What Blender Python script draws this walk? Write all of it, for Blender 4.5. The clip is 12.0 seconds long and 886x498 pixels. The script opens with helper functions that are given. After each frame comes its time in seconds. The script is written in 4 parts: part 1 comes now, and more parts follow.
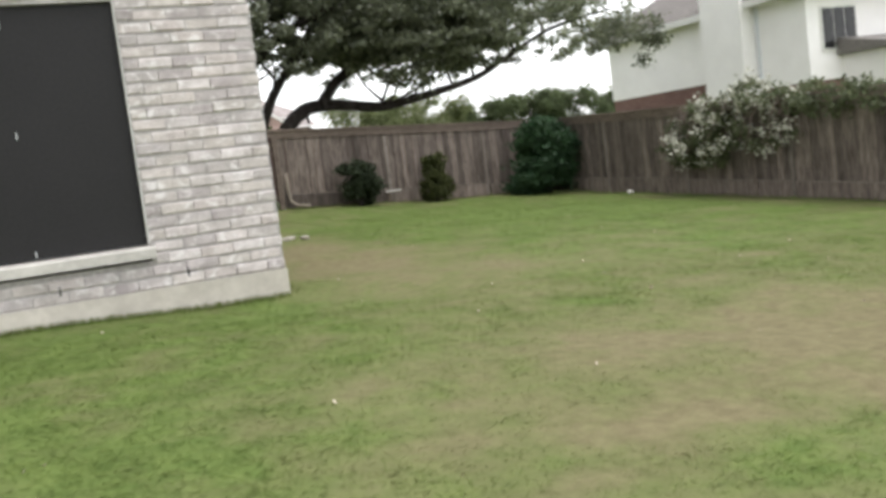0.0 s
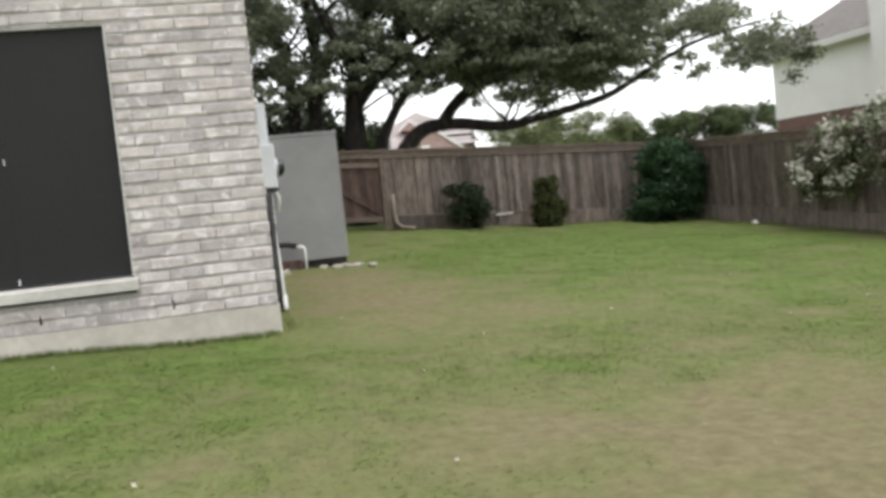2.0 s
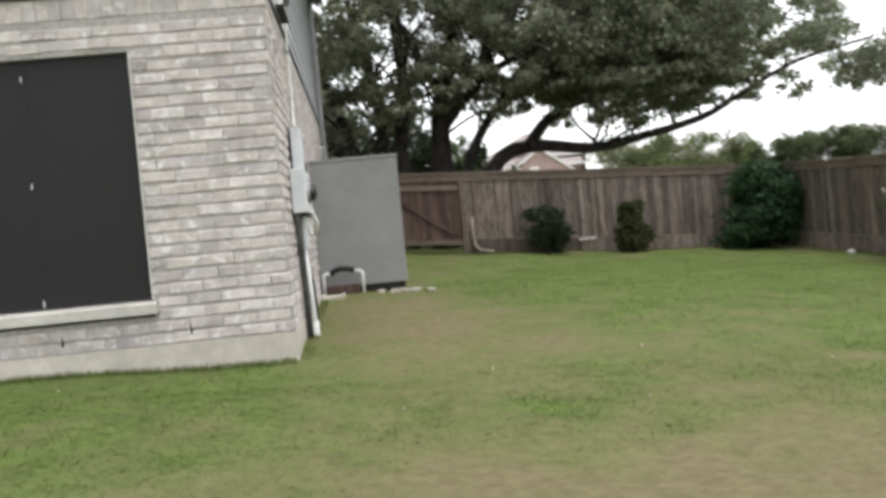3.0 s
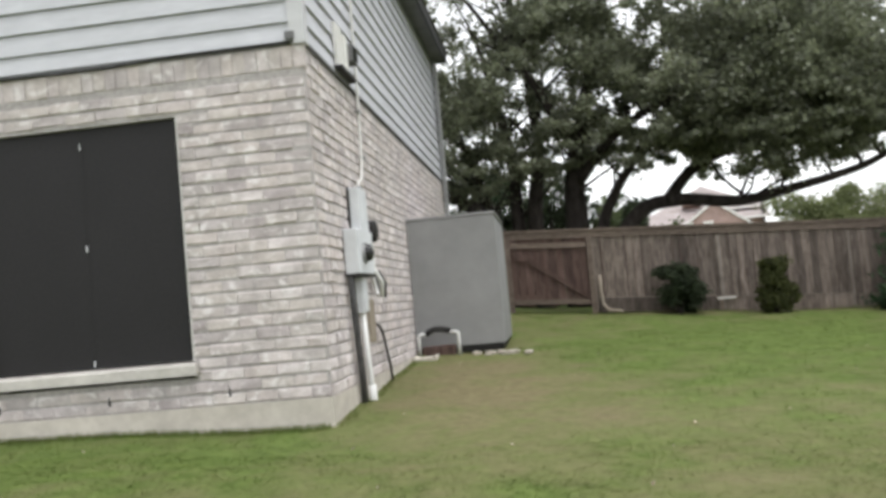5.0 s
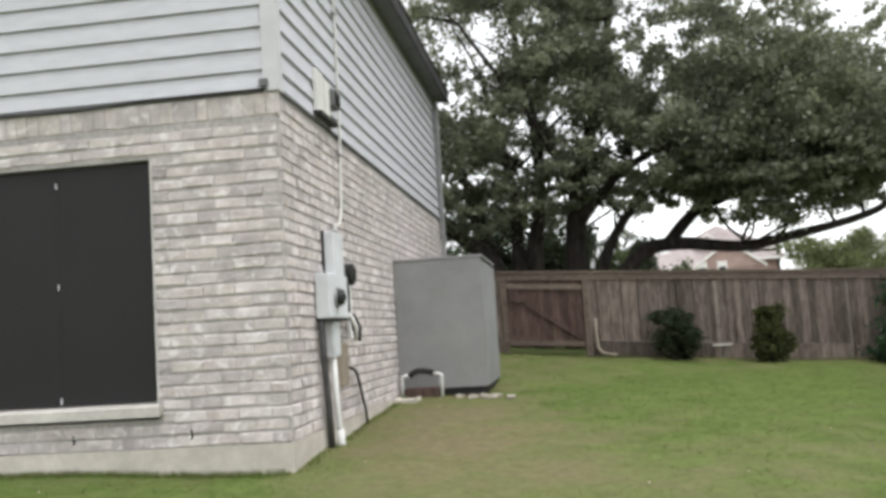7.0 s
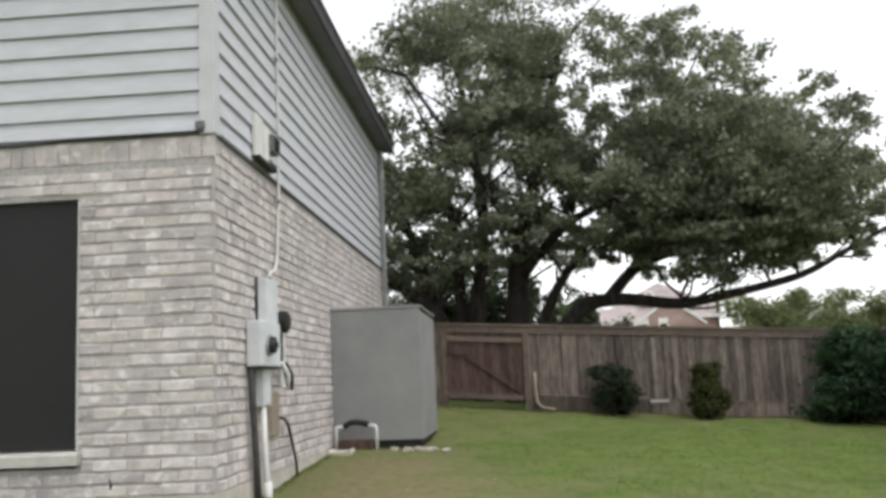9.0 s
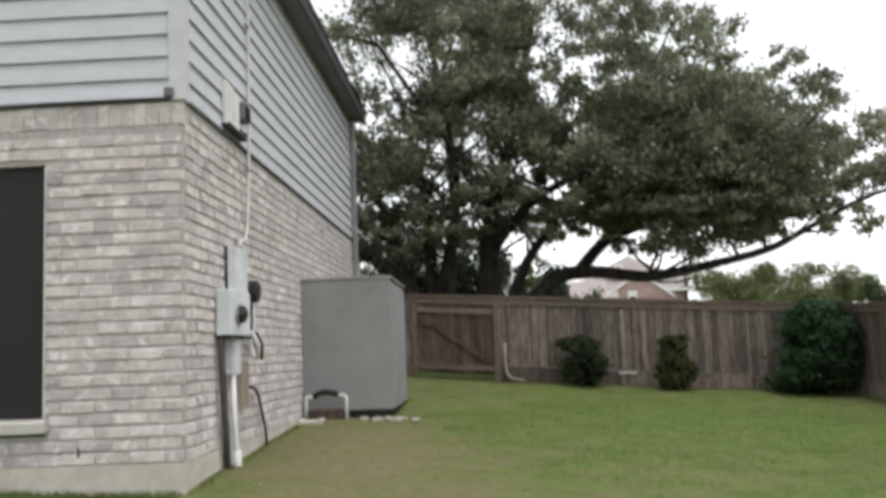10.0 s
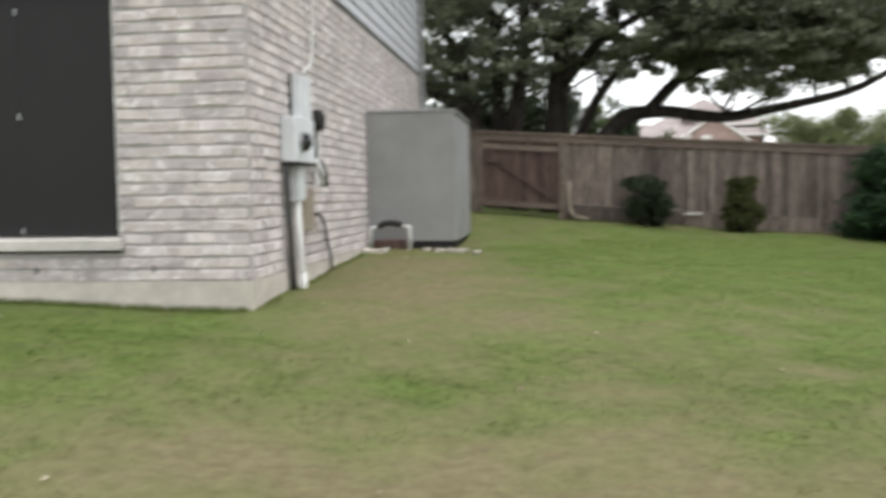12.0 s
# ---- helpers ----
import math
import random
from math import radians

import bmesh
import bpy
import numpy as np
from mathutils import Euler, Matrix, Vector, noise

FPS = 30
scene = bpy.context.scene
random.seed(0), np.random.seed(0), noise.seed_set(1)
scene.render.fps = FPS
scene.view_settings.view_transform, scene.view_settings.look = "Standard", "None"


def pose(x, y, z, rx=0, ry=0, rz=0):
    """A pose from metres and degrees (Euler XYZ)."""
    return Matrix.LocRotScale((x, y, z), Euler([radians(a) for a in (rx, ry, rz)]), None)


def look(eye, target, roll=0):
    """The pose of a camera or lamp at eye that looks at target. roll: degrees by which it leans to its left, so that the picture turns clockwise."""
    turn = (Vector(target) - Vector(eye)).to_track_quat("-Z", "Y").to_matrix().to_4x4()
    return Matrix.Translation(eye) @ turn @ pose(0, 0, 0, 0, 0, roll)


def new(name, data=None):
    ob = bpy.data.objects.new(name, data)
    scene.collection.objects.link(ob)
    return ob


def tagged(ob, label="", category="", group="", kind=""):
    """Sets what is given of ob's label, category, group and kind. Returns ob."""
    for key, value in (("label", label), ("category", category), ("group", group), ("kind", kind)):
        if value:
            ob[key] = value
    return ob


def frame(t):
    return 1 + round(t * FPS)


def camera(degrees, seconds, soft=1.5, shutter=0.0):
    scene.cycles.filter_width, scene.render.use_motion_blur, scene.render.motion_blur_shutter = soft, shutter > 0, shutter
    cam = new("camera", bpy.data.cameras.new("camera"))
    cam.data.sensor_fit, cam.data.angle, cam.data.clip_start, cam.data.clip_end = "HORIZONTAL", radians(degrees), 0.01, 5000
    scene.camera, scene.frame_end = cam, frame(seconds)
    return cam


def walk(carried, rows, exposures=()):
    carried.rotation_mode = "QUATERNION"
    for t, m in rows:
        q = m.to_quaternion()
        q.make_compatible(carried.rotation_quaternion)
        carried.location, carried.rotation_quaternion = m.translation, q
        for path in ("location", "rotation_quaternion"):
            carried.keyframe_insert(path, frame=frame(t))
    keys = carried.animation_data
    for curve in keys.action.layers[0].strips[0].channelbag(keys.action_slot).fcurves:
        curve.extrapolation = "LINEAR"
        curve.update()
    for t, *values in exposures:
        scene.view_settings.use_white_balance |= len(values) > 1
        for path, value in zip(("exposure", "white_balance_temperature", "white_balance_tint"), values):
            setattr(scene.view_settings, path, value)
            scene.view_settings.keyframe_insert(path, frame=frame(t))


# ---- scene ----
cam = camera(50.9, 12.0, soft=3.6, shutter=0.6)
PATH = [
    (0, (-1.908, -7.755, 0.937), (-1.114, -5.93, 0.747), -7.1),
    (0.5, (-1.517, -7.617, 0.941), (-0.792, -5.76, 0.777), -6.5),
    (1, (-1.094, -7.582, 0.97), (-0.455, -5.693, 0.819), -6.0),
    (1.5, (-0.69, -7.54, 0.942), (-0.15, -5.619, 0.809), -6.1),
    (2, (-0.239, -7.542, 0.922), (0.182, -5.59, 0.807), -6.0),
    (2.5, (0.181, -7.487, 0.924), (0.479, -5.512, 0.834), -5.5),
    (3, (0.595, -7.39, 0.898), (0.763, -5.398, 0.852), -5.4),
    (5, (1.731, -7.002, 0.839), (1.51, -5.018, 0.95), -5.3),
    (5.5, (1.881, -6.891, 0.877), (1.601, -4.915, 1.006), -5.0),
    (6, (1.994, -6.895, 0.929), (1.696, -4.922, 1.065), -4.5),
    (6.5, (2.117, -6.992, 0.937), (1.832, -5.019, 1.093), -4.1),
    (7, (2.16, -6.986, 0.961), (1.902, -5.011, 1.138), -3.6),
    (9, (2.244, -6.917, 0.952), (2.106, -4.942, 1.232), -2.5),
    (9.5, (2.247, -6.913, 0.943), (2.14, -4.936, 1.227), -2.4),
    (10, (2.249, -6.922, 0.939), (2.169, -4.936, 1.157), -2.2),
    (10.5, (2.259, -6.92, 0.95), (2.2, -4.923, 1.052), -1.8),
    (11, (2.282, -6.959, 0.896), (2.233, -4.96, 0.902), -1.7),
    (11.5, (2.299, -6.966, 0.853), (2.247, -4.968, 0.786), -1.5),
    (12, (2.324, -6.973, 0.837), (2.087, -4.991, 0.721), -0.9),
]
walk(cam, [(t, look(e, g, r)) for t, e, g, r in PATH], [(0, 1.29), (2.5, 1.13), (5.5, 1.11), (7.0, 1.12), (9.0, 0.94), (10, 0.85), (11, 0.94), (12, 1.09)])

# ---- world and light: overcast daylight ----
world = bpy.data.worlds.new("world")
scene.world = world
world.use_nodes = True
wn, wl = world.node_tree.nodes, world.node_tree.links
sky = wn.new("ShaderNodeTexSky")
sky.sky_type = 'NISHITA'
sky.sun_disc = False
sky.sun_elevation, sky.sun_rotation = radians(74), radians(122)
sky.air_density, sky.dust_density, sky.ozone_density = 1.0, 1.0, 1.0
sat = wn.new("ShaderNodeHueSaturation")
sat.inputs["Saturation"].default_value = 0.10
wl.new(sky.outputs[0], sat.inputs["Color"])
wl.new(sat.outputs[0], wn["Background"].inputs["Color"])
wn["Background"].inputs["Strength"].default_value = 0.15
sun_data = bpy.data.lights.new("sun", 'SUN')
sun_data.energy, sun_data.angle, sun_data.color = 0.9, radians(45), (1.0, 0.98, 0.96)
sun = new("sun", sun_data)
sun.matrix_world = look((4.2, -2.6, 17.0), (0, 0, 0))


# ---- materials ----
def rgb(c):
    return (c[0], c[1], c[2], 1.0)


def mat(name, c1, c2, scale=8.0, rough=0.85, metal=0.0, bump=0.15, bscale=60.0, stain=0.25, stain_scale=1.2, rand=0.0, stretch=(1, 1, 1), island=0.0, spec=0.3):
    """Two tones by fine noise, darkened by broad stains, with fine relief; rand varies each object, island each loose piece."""
    m = bpy.data.materials.new(name)
    m.use_nodes = True
    n, l = m.node_tree.nodes, m.node_tree.links
    b = n["Principled BSDF"]
    geo = n.new("ShaderNodeNewGeometry")
    mp = n.new("ShaderNodeMapping")
    mp.inputs["Scale"].default_value = stretch
    l.new(geo.outputs["Position"], mp.inputs["Vector"])
    fine = n.new("ShaderNodeTexNoise")
    fine.inputs["Scale"].default_value, fine.inputs["Detail"].default_value, fine.inputs["Roughness"].default_value = scale, 6, 0.65
    l.new(mp.outputs[0], fine.inputs["Vector"])
    ramp = n.new("ShaderNodeValToRGB")
    ramp.color_ramp.elements[0].position, ramp.color_ramp.elements[1].position = 0.35, 0.68
    ramp.color_ramp.elements[0].color, ramp.color_ramp.elements[1].color = rgb(c1), rgb(c2)
    l.new(fine.outputs[0], ramp.inputs[0])
    broad = n.new("ShaderNodeTexNoise")
    broad.inputs["Scale"].default_value, broad.inputs["Detail"].default_value = stain_scale, 4
    l.new(mp.outputs[0], broad.inputs["Vector"])
    rng = n.new("ShaderNodeMapRange")
    rng.inputs["From Min"].default_value, rng.inputs["From Max"].default_value = 0.3, 0.65
    rng.inputs["To Min"].default_value, rng.inputs["To Max"].default_value = 1.0 - stain, 1.0
    l.new(broad.outputs[0], rng.inputs["Value"])
    value = rng.outputs[0]
    for amount, node, socket in ((rand, "ShaderNodeObjectInfo", "Random"), (island, "ShaderNodeNewGeometry", "Random Per Island")):
        if amount:
            info = n.new(node)
            r2 = n.new("ShaderNodeMapRange")
            r2.inputs["To Min"].default_value, r2.inputs["To Max"].default_value = 1.0 - amount, 1.0 + amount
            l.new(info.outputs[socket], r2.inputs["Value"])
            mul = n.new("ShaderNodeMath")
            mul.operation = 'MULTIPLY'
            l.new(value, mul.inputs[0])
            l.new(r2.outputs[0], mul.inputs[1])
            value = mul.outputs[0]
    hsv = n.new("ShaderNodeHueSaturation")
    l.new(ramp.outputs[0], hsv.inputs["Color"])
    l.new(value, hsv.inputs["Value"])
    l.new(hsv.outputs[0], b.inputs["Base Color"])
    b.inputs["Roughness"].default_value, b.inputs["Metallic"].default_value = rough, metal
    b.inputs["Specular IOR Level"].default_value = spec
    if bump:
        tex = n.new("ShaderNodeTexNoise")
        tex.inputs["Scale"].default_value, tex.inputs["Detail"].default_value = bscale, 5
        l.new(mp.outputs[0], tex.inputs["Vector"])
        bp = n.new("ShaderNodeBump")
        bp.inputs["Strength"].default_value, bp.inputs["Distance"].default_value = bump, 0.01
        l.new(tex.outputs[0], bp.inputs["Height"])
        l.new(bp.outputs[0], b.inputs["Normal"])
    return m


def attribute_mat(name, green, dry, scale, rough=0.9, bump=0.5):
    """Lawn: green to dry by the attribute dry, broken up by noise at two scales."""
    m = mat(name, green[0], green[1], scale, rough, bump=bump, bscale=40, stain=0.18, stain_scale=2.2, spec=0.1)
    n, l = m.node_tree.nodes, m.node_tree.links
    b = n["Principled BSDF"]
    at = n.new("ShaderNodeAttribute")
    at.attribute_name = "dry"
    tex = n.new("ShaderNodeTexNoise")
    tex.inputs["Scale"].default_value, tex.inputs["Detail"].default_value, tex.inputs["Roughness"].default_value = 5.0, 8, 0.7
    geo = n.new("ShaderNodeNewGeometry")
    l.new(geo.outputs["Position"], tex.inputs["Vector"])
    add = n.new("ShaderNodeMath")
    add.operation = 'ADD'
    l.new(at.outputs["Fac"], add.inputs[0])
    l.new(tex.outputs[0], add.inputs[1])
    mr = n.new("ShaderNodeMapRange")
    mr.inputs["From Min"].default_value, mr.inputs["From Max"].default_value = 0.45, 1.45
    l.new(add.outputs[0], mr.inputs["Value"])
    old = b.inputs["Base Color"].links[0].from_socket
    mix = n.new("ShaderNodeMix")
    mix.data_type = 'RGBA'
    l.new(mr.outputs[0], mix.inputs[0])
    l.new(old, mix.inputs[6])
    fine = n.new("ShaderNodeTexNoise")
    fine.inputs["Scale"].default_value, fine.inputs["Detail"].default_value, fine.inputs["Roughness"].default_value = 11.0, 6, 0.75
    l.new(geo.outputs["Position"], fine.inputs["Vector"])
    spread = n.new("ShaderNodeMapRange")
    spread.inputs["From Min"].default_value, spread.inputs["From Max"].default_value = 0.36, 0.64
    l.new(fine.outputs[0], spread.inputs["Value"])
    straw = n.new("ShaderNodeMix")
    straw.data_type = 'RGBA'
    l.new(spread.outputs[0], straw.inputs[0])
    straw.inputs[6].default_value, straw.inputs[7].default_value = rgb(dry[0]), rgb(dry[1])
    l.new(straw.outputs[2], mix.inputs[7])
    l.new(mix.outputs[2], b.inputs["Base Color"])
    return m


def leafy_mat(m, share):
    """Let part of the light through a leaf or blade."""
    n, l = m.node_tree.nodes, m.node_tree.links
    b = n["Principled BSDF"]
    tr = n.new("ShaderNodeBsdfTranslucent")
    l.new(b.inputs["Base Color"].links[0].from_socket, tr.inputs["Color"])
    mx = n.new("ShaderNodeMixShader")
    mx.inputs[0].default_value = share
    l.new(b.outputs[0], mx.inputs[1])
    l.new(tr.outputs[0], mx.inputs[2])
    l.new(mx.outputs[0], n["Material Output"].inputs["Surface"])
    return m


def brick_mat(name, node, socket):
    """Tumbled brick: each one cream, greige, mauve-grey or pale, with smeared whitish slurry and darker pits."""
    m = mat(name, (0.475, 0.435, 0.432), (0.685, 0.64, 0.637), 7, 0.95, bump=0.7, bscale=45, stain=0.2, stain_scale=2.5)
    n, l = m.node_tree.nodes, m.node_tree.links
    b = n["Principled BSDF"]
    info = n.new(node)
    tone = n.new("ShaderNodeValToRGB")
    tone.color_ramp.interpolation = 'LINEAR'
    for at_, c in ((0.0, (0.82, 0.79, 0.79)), (0.3, (0.95, 0.935, 0.925)), (0.55, (1.0, 0.98, 0.93)), (0.8, (1.05, 1.01, 0.98)), (1.0, (1.2, 1.19, 1.18))):
        e = tone.color_ramp.elements.new(at_) if 0 < at_ < 1 else tone.color_ramp.elements[0 if at_ == 0 else -1]
        e.position, e.color = at_, rgb(c)
    l.new(info.outputs[socket], tone.inputs[0])
    mul = n.new("ShaderNodeMix")
    mul.data_type, mul.blend_type = 'RGBA', 'MULTIPLY'
    mul.inputs[0].default_value = 1.0
    l.new(b.inputs["Base Color"].links[0].from_socket, mul.inputs[6])
    l.new(tone.outputs[0], mul.inputs[7])
    geo = n.new("ShaderNodeNewGeometry")
    smear = n.new("ShaderNodeTexNoise")
    smear.inputs["Scale"].default_value, smear.inputs["Detail"].default_value, smear.inputs["Distortion"].default_value = 9.0, 4, 0.6
    l.new(geo.outputs["Position"], smear.inputs["Vector"])
    mask = n.new("ShaderNodeMapRange")
    mask.inputs["From Min"].default_value, mask.inputs["From Max"].default_value, mask.inputs["To Max"].default_value = 0.54, 0.66, 0.62
    l.new(smear.outputs[0], mask.inputs["Value"])
    slurry = n.new("ShaderNodeMix")
    slurry.data_type = 'RGBA'
    slurry.inputs[7].default_value = (0.80, 0.77, 0.76, 1)
    l.new(mask.outputs[0], slurry.inputs[0])
    l.new(mul.outputs[2], slurry.inputs[6])
    l.new(slurry.outputs[2], b.inputs["Base Color"])
    return m


M_GROUND = attribute_mat("lawn_soil", ((0.088, 0.129, 0.033), (0.134, 0.178, 0.051)), ((0.182, 0.162, 0.088), (0.126, 0.108, 0.059)), 9, bump=0.3)
M_BLADE = attribute_mat("grass_blade", ((0.117, 0.172, 0.044), (0.178, 0.232, 0.068)), ((0.228, 0.204, 0.110), (0.172, 0.150, 0.080)), 9, 0.8, 0)
M_BRICK, M_BRICK_FAR = brick_mat("pale_brick", "ShaderNodeObjectInfo", "Random"), brick_mat("pale_brick_joined", "ShaderNodeNewGeometry", "Random Per Island")
M_MORTAR = mat("mortar", (0.36, 0.335, 0.325), (0.52, 0.49, 0.475), 25, 0.95, bump=0.4)
M_CONCRETE = mat("slab_concrete", (0.52, 0.48, 0.42), (0.66, 0.615, 0.545), 6, 0.9, bump=0.3, stain=0.25)
M_SIDING = mat("siding_paint", (0.53, 0.535, 0.57), (0.61, 0.615, 0.65), 4, 0.6, bump=0.15, bscale=120, stain=0.08, stretch=(1, 1, 5))
M_TRIM = mat("trim_paint", (0.54, 0.54, 0.555), (0.61, 0.61, 0.625), 5, 0.6, bump=0.08, stain=0.1)
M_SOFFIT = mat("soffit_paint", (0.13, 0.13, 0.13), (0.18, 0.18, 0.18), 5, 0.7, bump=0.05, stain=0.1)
M_FASCIA = mat("fascia_paint", (0.045, 0.045, 0.047), (0.075, 0.075, 0.075), 5, 0.75, bump=0.05, stain=0.2)
M_SHINGLE = mat("roof_shingle", (0.10, 0.095, 0.09), (0.19, 0.18, 0.17), 30, 0.95, bump=0.5, stain=0.2)
M_SCREEN = mat("solar_screen", (0.014, 0.013, 0.0137), (0.021, 0.0196, 0.0208), 40, 0.55, bump=0.05, bscale=900, stain=0.12, stain_scale=2)
M_WHITE = mat("white_paint", (0.70, 0.69, 0.66), (0.80, 0.79, 0.76), 9, 0.5, bump=0.05, stain=0.12)
M_SILL = mat("painted_sill", (0.48, 0.455, 0.42), (0.62, 0.59, 0.55), 9, 0.7, bump=0.1, stain=0.15)
M_GLASS = mat("dark_glass", (0.02, 0.02, 0.022), (0.03, 0.03, 0.03), 2, 0.05, bump=0, stain=0.0)
M_FENCE = mat("weathered_cedar", (0.098, 0.077, 0.065), (0.268, 0.222, 0.192), 7, 0.95, bump=0.5, bscale=40, stain=0.4, stain_scale=1.5, rand=0.40, stretch=(6, 6, 0.7))
M_BATTEN = mat("pale_weathered_wood", (0.17, 0.145, 0.125), (0.33, 0.285, 0.25), 9, 0.95, bump=0.4, bscale=40, stain=0.3, rand=0.2, stretch=(3, 3, 0.8))
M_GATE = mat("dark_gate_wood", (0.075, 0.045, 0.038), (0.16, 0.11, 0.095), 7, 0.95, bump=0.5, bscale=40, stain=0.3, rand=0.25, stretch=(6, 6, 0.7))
M_FLASH = mat("flashing_paint", (0.09, 0.09, 0.092), (0.13, 0.13, 0.13), 9, 0.6, bump=0.05)
M_DARKPIPE = mat("dark_conduit", (0.045, 0.045, 0.045), (0.09, 0.09, 0.088), 12, 0.55, bump=0.05)
M_TAN = mat("tan_plastic", (0.27, 0.23, 0.18), (0.34, 0.29, 0.23), 8, 0.7, bump=0.05)
M_RAIL = mat("weathered_rail", (0.125, 0.096, 0.078), (0.235, 0.187, 0.155), 9, 0.95, bump=0.4, bscale=40, stain=0.3, rand=0.15, stretch=(0.8, 0.8, 5))
M_SHED = mat("grey_painted_panel", (0.259, 0.259, 0.259), (0.303, 0.303, 0.303), 3, 0.75, bump=0.08, stain=0.12)
M_STONE = mat("pale_stone", (0.30, 0.27, 0.22), (0.46, 0.43, 0.36), 12, 0.95, bump=0.5, rand=0.15)
M_PVC = mat("white_pipe", (0.70, 0.70, 0.68), (0.80, 0.80, 0.78), 6, 0.4, bump=0, stain=0.1)
M_BLACK = mat("black_rubber_and_shade", (0.018, 0.018, 0.018), (0.035, 0.033, 0.03), 10, 0.7, bump=0.1)
M_METER = mat("grey_enclosure", (0.64, 0.66, 0.68), (0.74, 0.76, 0.78), 6, 0.5, bump=0.05, stain=0.15)
M_STEEL = mat("galvanised_steel", (0.35, 0.36, 0.36), (0.5, 0.5, 0.5), 12, 0.45, 0.7, bump=0.05)
M_BARK = mat("oak_bark", (0.022, 0.018, 0.016), (0.066, 0.056, 0.050), 9, 0.95, bump=0.9, bscale=18, stain=0.3, stretch=(1, 1, 0.4))
M_OAK = mat("oak_leaf", (0.140, 0.156, 0.100), (0.31, 0.338, 0.220), 1.6, 0.42, spec=0.7, bump=0, stain=0.35, stain_scale=0.5, island=0.35)
M_SHRUB = mat("shrub_leaf", (0.022, 0.055, 0.024), (0.055, 0.105, 0.045), 4, 0.5, bump=0, stain=0.3, island=0.4)
M_BUSH_A = mat("bush_leaf_dark", (0.026, 0.038, 0.02), (0.055, 0.072, 0.038), 5, 0.8, bump=0, island=0.4)
M_BUSH_B = mat("bush_leaf_olive", (0.05, 0.06, 0.02), (0.105, 0.118, 0.04), 5, 0.8, bump=0, island=0.4)
M_VINE = mat("vine_leaf", (0.085, 0.105, 0.055), (0.17, 0.19, 0.10), 5, 0.6, bump=0, island=0.4)
M_FLOWER = mat("white_blossom", (0.42, 0.41, 0.33), (0.62, 0.61, 0.53), 9, 0.8, bump=0, island=0.2)
M_FARTREE = mat("far_leaf", (0.075, 0.10, 0.045), (0.15, 0.185, 0.09), 1.2, 0.8, bump=0, stain=0.3, stain_scale=0.4, island=0.3)
M_HEDGE = mat("hedge_leaf", (0.12, 0.145, 0.06), (0.215, 0.24, 0.115), 1.2, 0.8, bump=0, stain=0.3, island=0.3)
M_NWALL = mat("neighbour_siding", (0.90, 0.875, 0.86), (0.93, 0.91, 0.895), 2, 0.7, bump=0.05, stain=0.06)
M_NBRICK = mat("neighbour_brick", (0.13, 0.075, 0.065), (0.21, 0.13, 0.115), 12, 0.95, bump=0.4, rand=0.2, stain=0.2)
M_NROOF = mat("neighbour_shingle", (0.17, 0.155, 0.145), (0.26, 0.24, 0.225), 14, 0.95, bump=0.4, stain=0.15)
M_LITTER = mat("dry_leaf", (0.35, 0.29, 0.2), (0.55, 0.5, 0.4), 20, 0.9, bump=0, island=0.3)
M_FROOF = mat("far_roof", (0.33, 0.285, 0.275), (0.43, 0.385, 0.375), 4, 0.95, bump=0.3, stain=0.15)
M_FTRIM = mat("far_white_trim", (0.78, 0.76, 0.74), (0.86, 0.84, 0.82), 3, 0.6, bump=0.02, stain=0.05)
M_FWALL = mat("far_wall", (0.40, 0.275, 0.25), (0.52, 0.38, 0.345), 5, 0.95, bump=0.3, stain=0.15)

for leaf_m, share in ((M_OAK, 0.5), (M_SHRUB, 0.3), (M_BUSH_A, 0.3), (M_BUSH_B, 0.35), (M_VINE, 0.4), (M_FARTREE, 0.4), (M_HEDGE, 0.4), (M_BLADE, 0.4)):
    leafy_mat(leaf_m, share)


# ---- building tools ----
def place(ob):
    """World place of an unturned thing or part."""
    p = Vector(ob.location)
    while ob.parent:
        ob = ob.parent
        p += ob.location
    return p


def part(name, bm, material, parent=None, label="", smooth=False):
    """One mesh object out of a bmesh in world metres; under a parent it moves with it."""
    me = bpy.data.meshes.new(name)
    if parent is not None:
        bmesh.ops.translate(bm, vec=-place(parent), verts=bm.verts)
    bm.to_mesh(me)
    bm.free()
    me.materials.append(material)
    if smooth:
        me.shade_smooth()
    ob = new(name, me)
    ob.parent = parent
    if label:
        ob["label"] = label
    return ob


def thing(name, at, label, category, group="", kind=""):
    e = new(name)
    e.location = at
    e.empty_display_size = 0.2
    return tagged(e, label, category, group, kind)


def box(bm, x0, y0, z0, x1, y1, z1, bevel=0.0):
    m = Matrix.Translation(((x0 + x1) / 2, (y0 + y1) / 2, (z0 + z1) / 2)) @ Matrix.Diagonal((abs(x1 - x0), abs(y1 - y0), abs(z1 - z0), 1))
    r = bmesh.ops.create_cube(bm, size=1, matrix=m)
    if bevel:
        edges = list({e for v in r["verts"] for e in v.link_edges})
        bmesh.ops.bevel(bm, geom=edges, offset=bevel, segments=1, affect='EDGES')
    return bm


def boxed(*a, **k):
    return box(bmesh.new(), *a, **k)


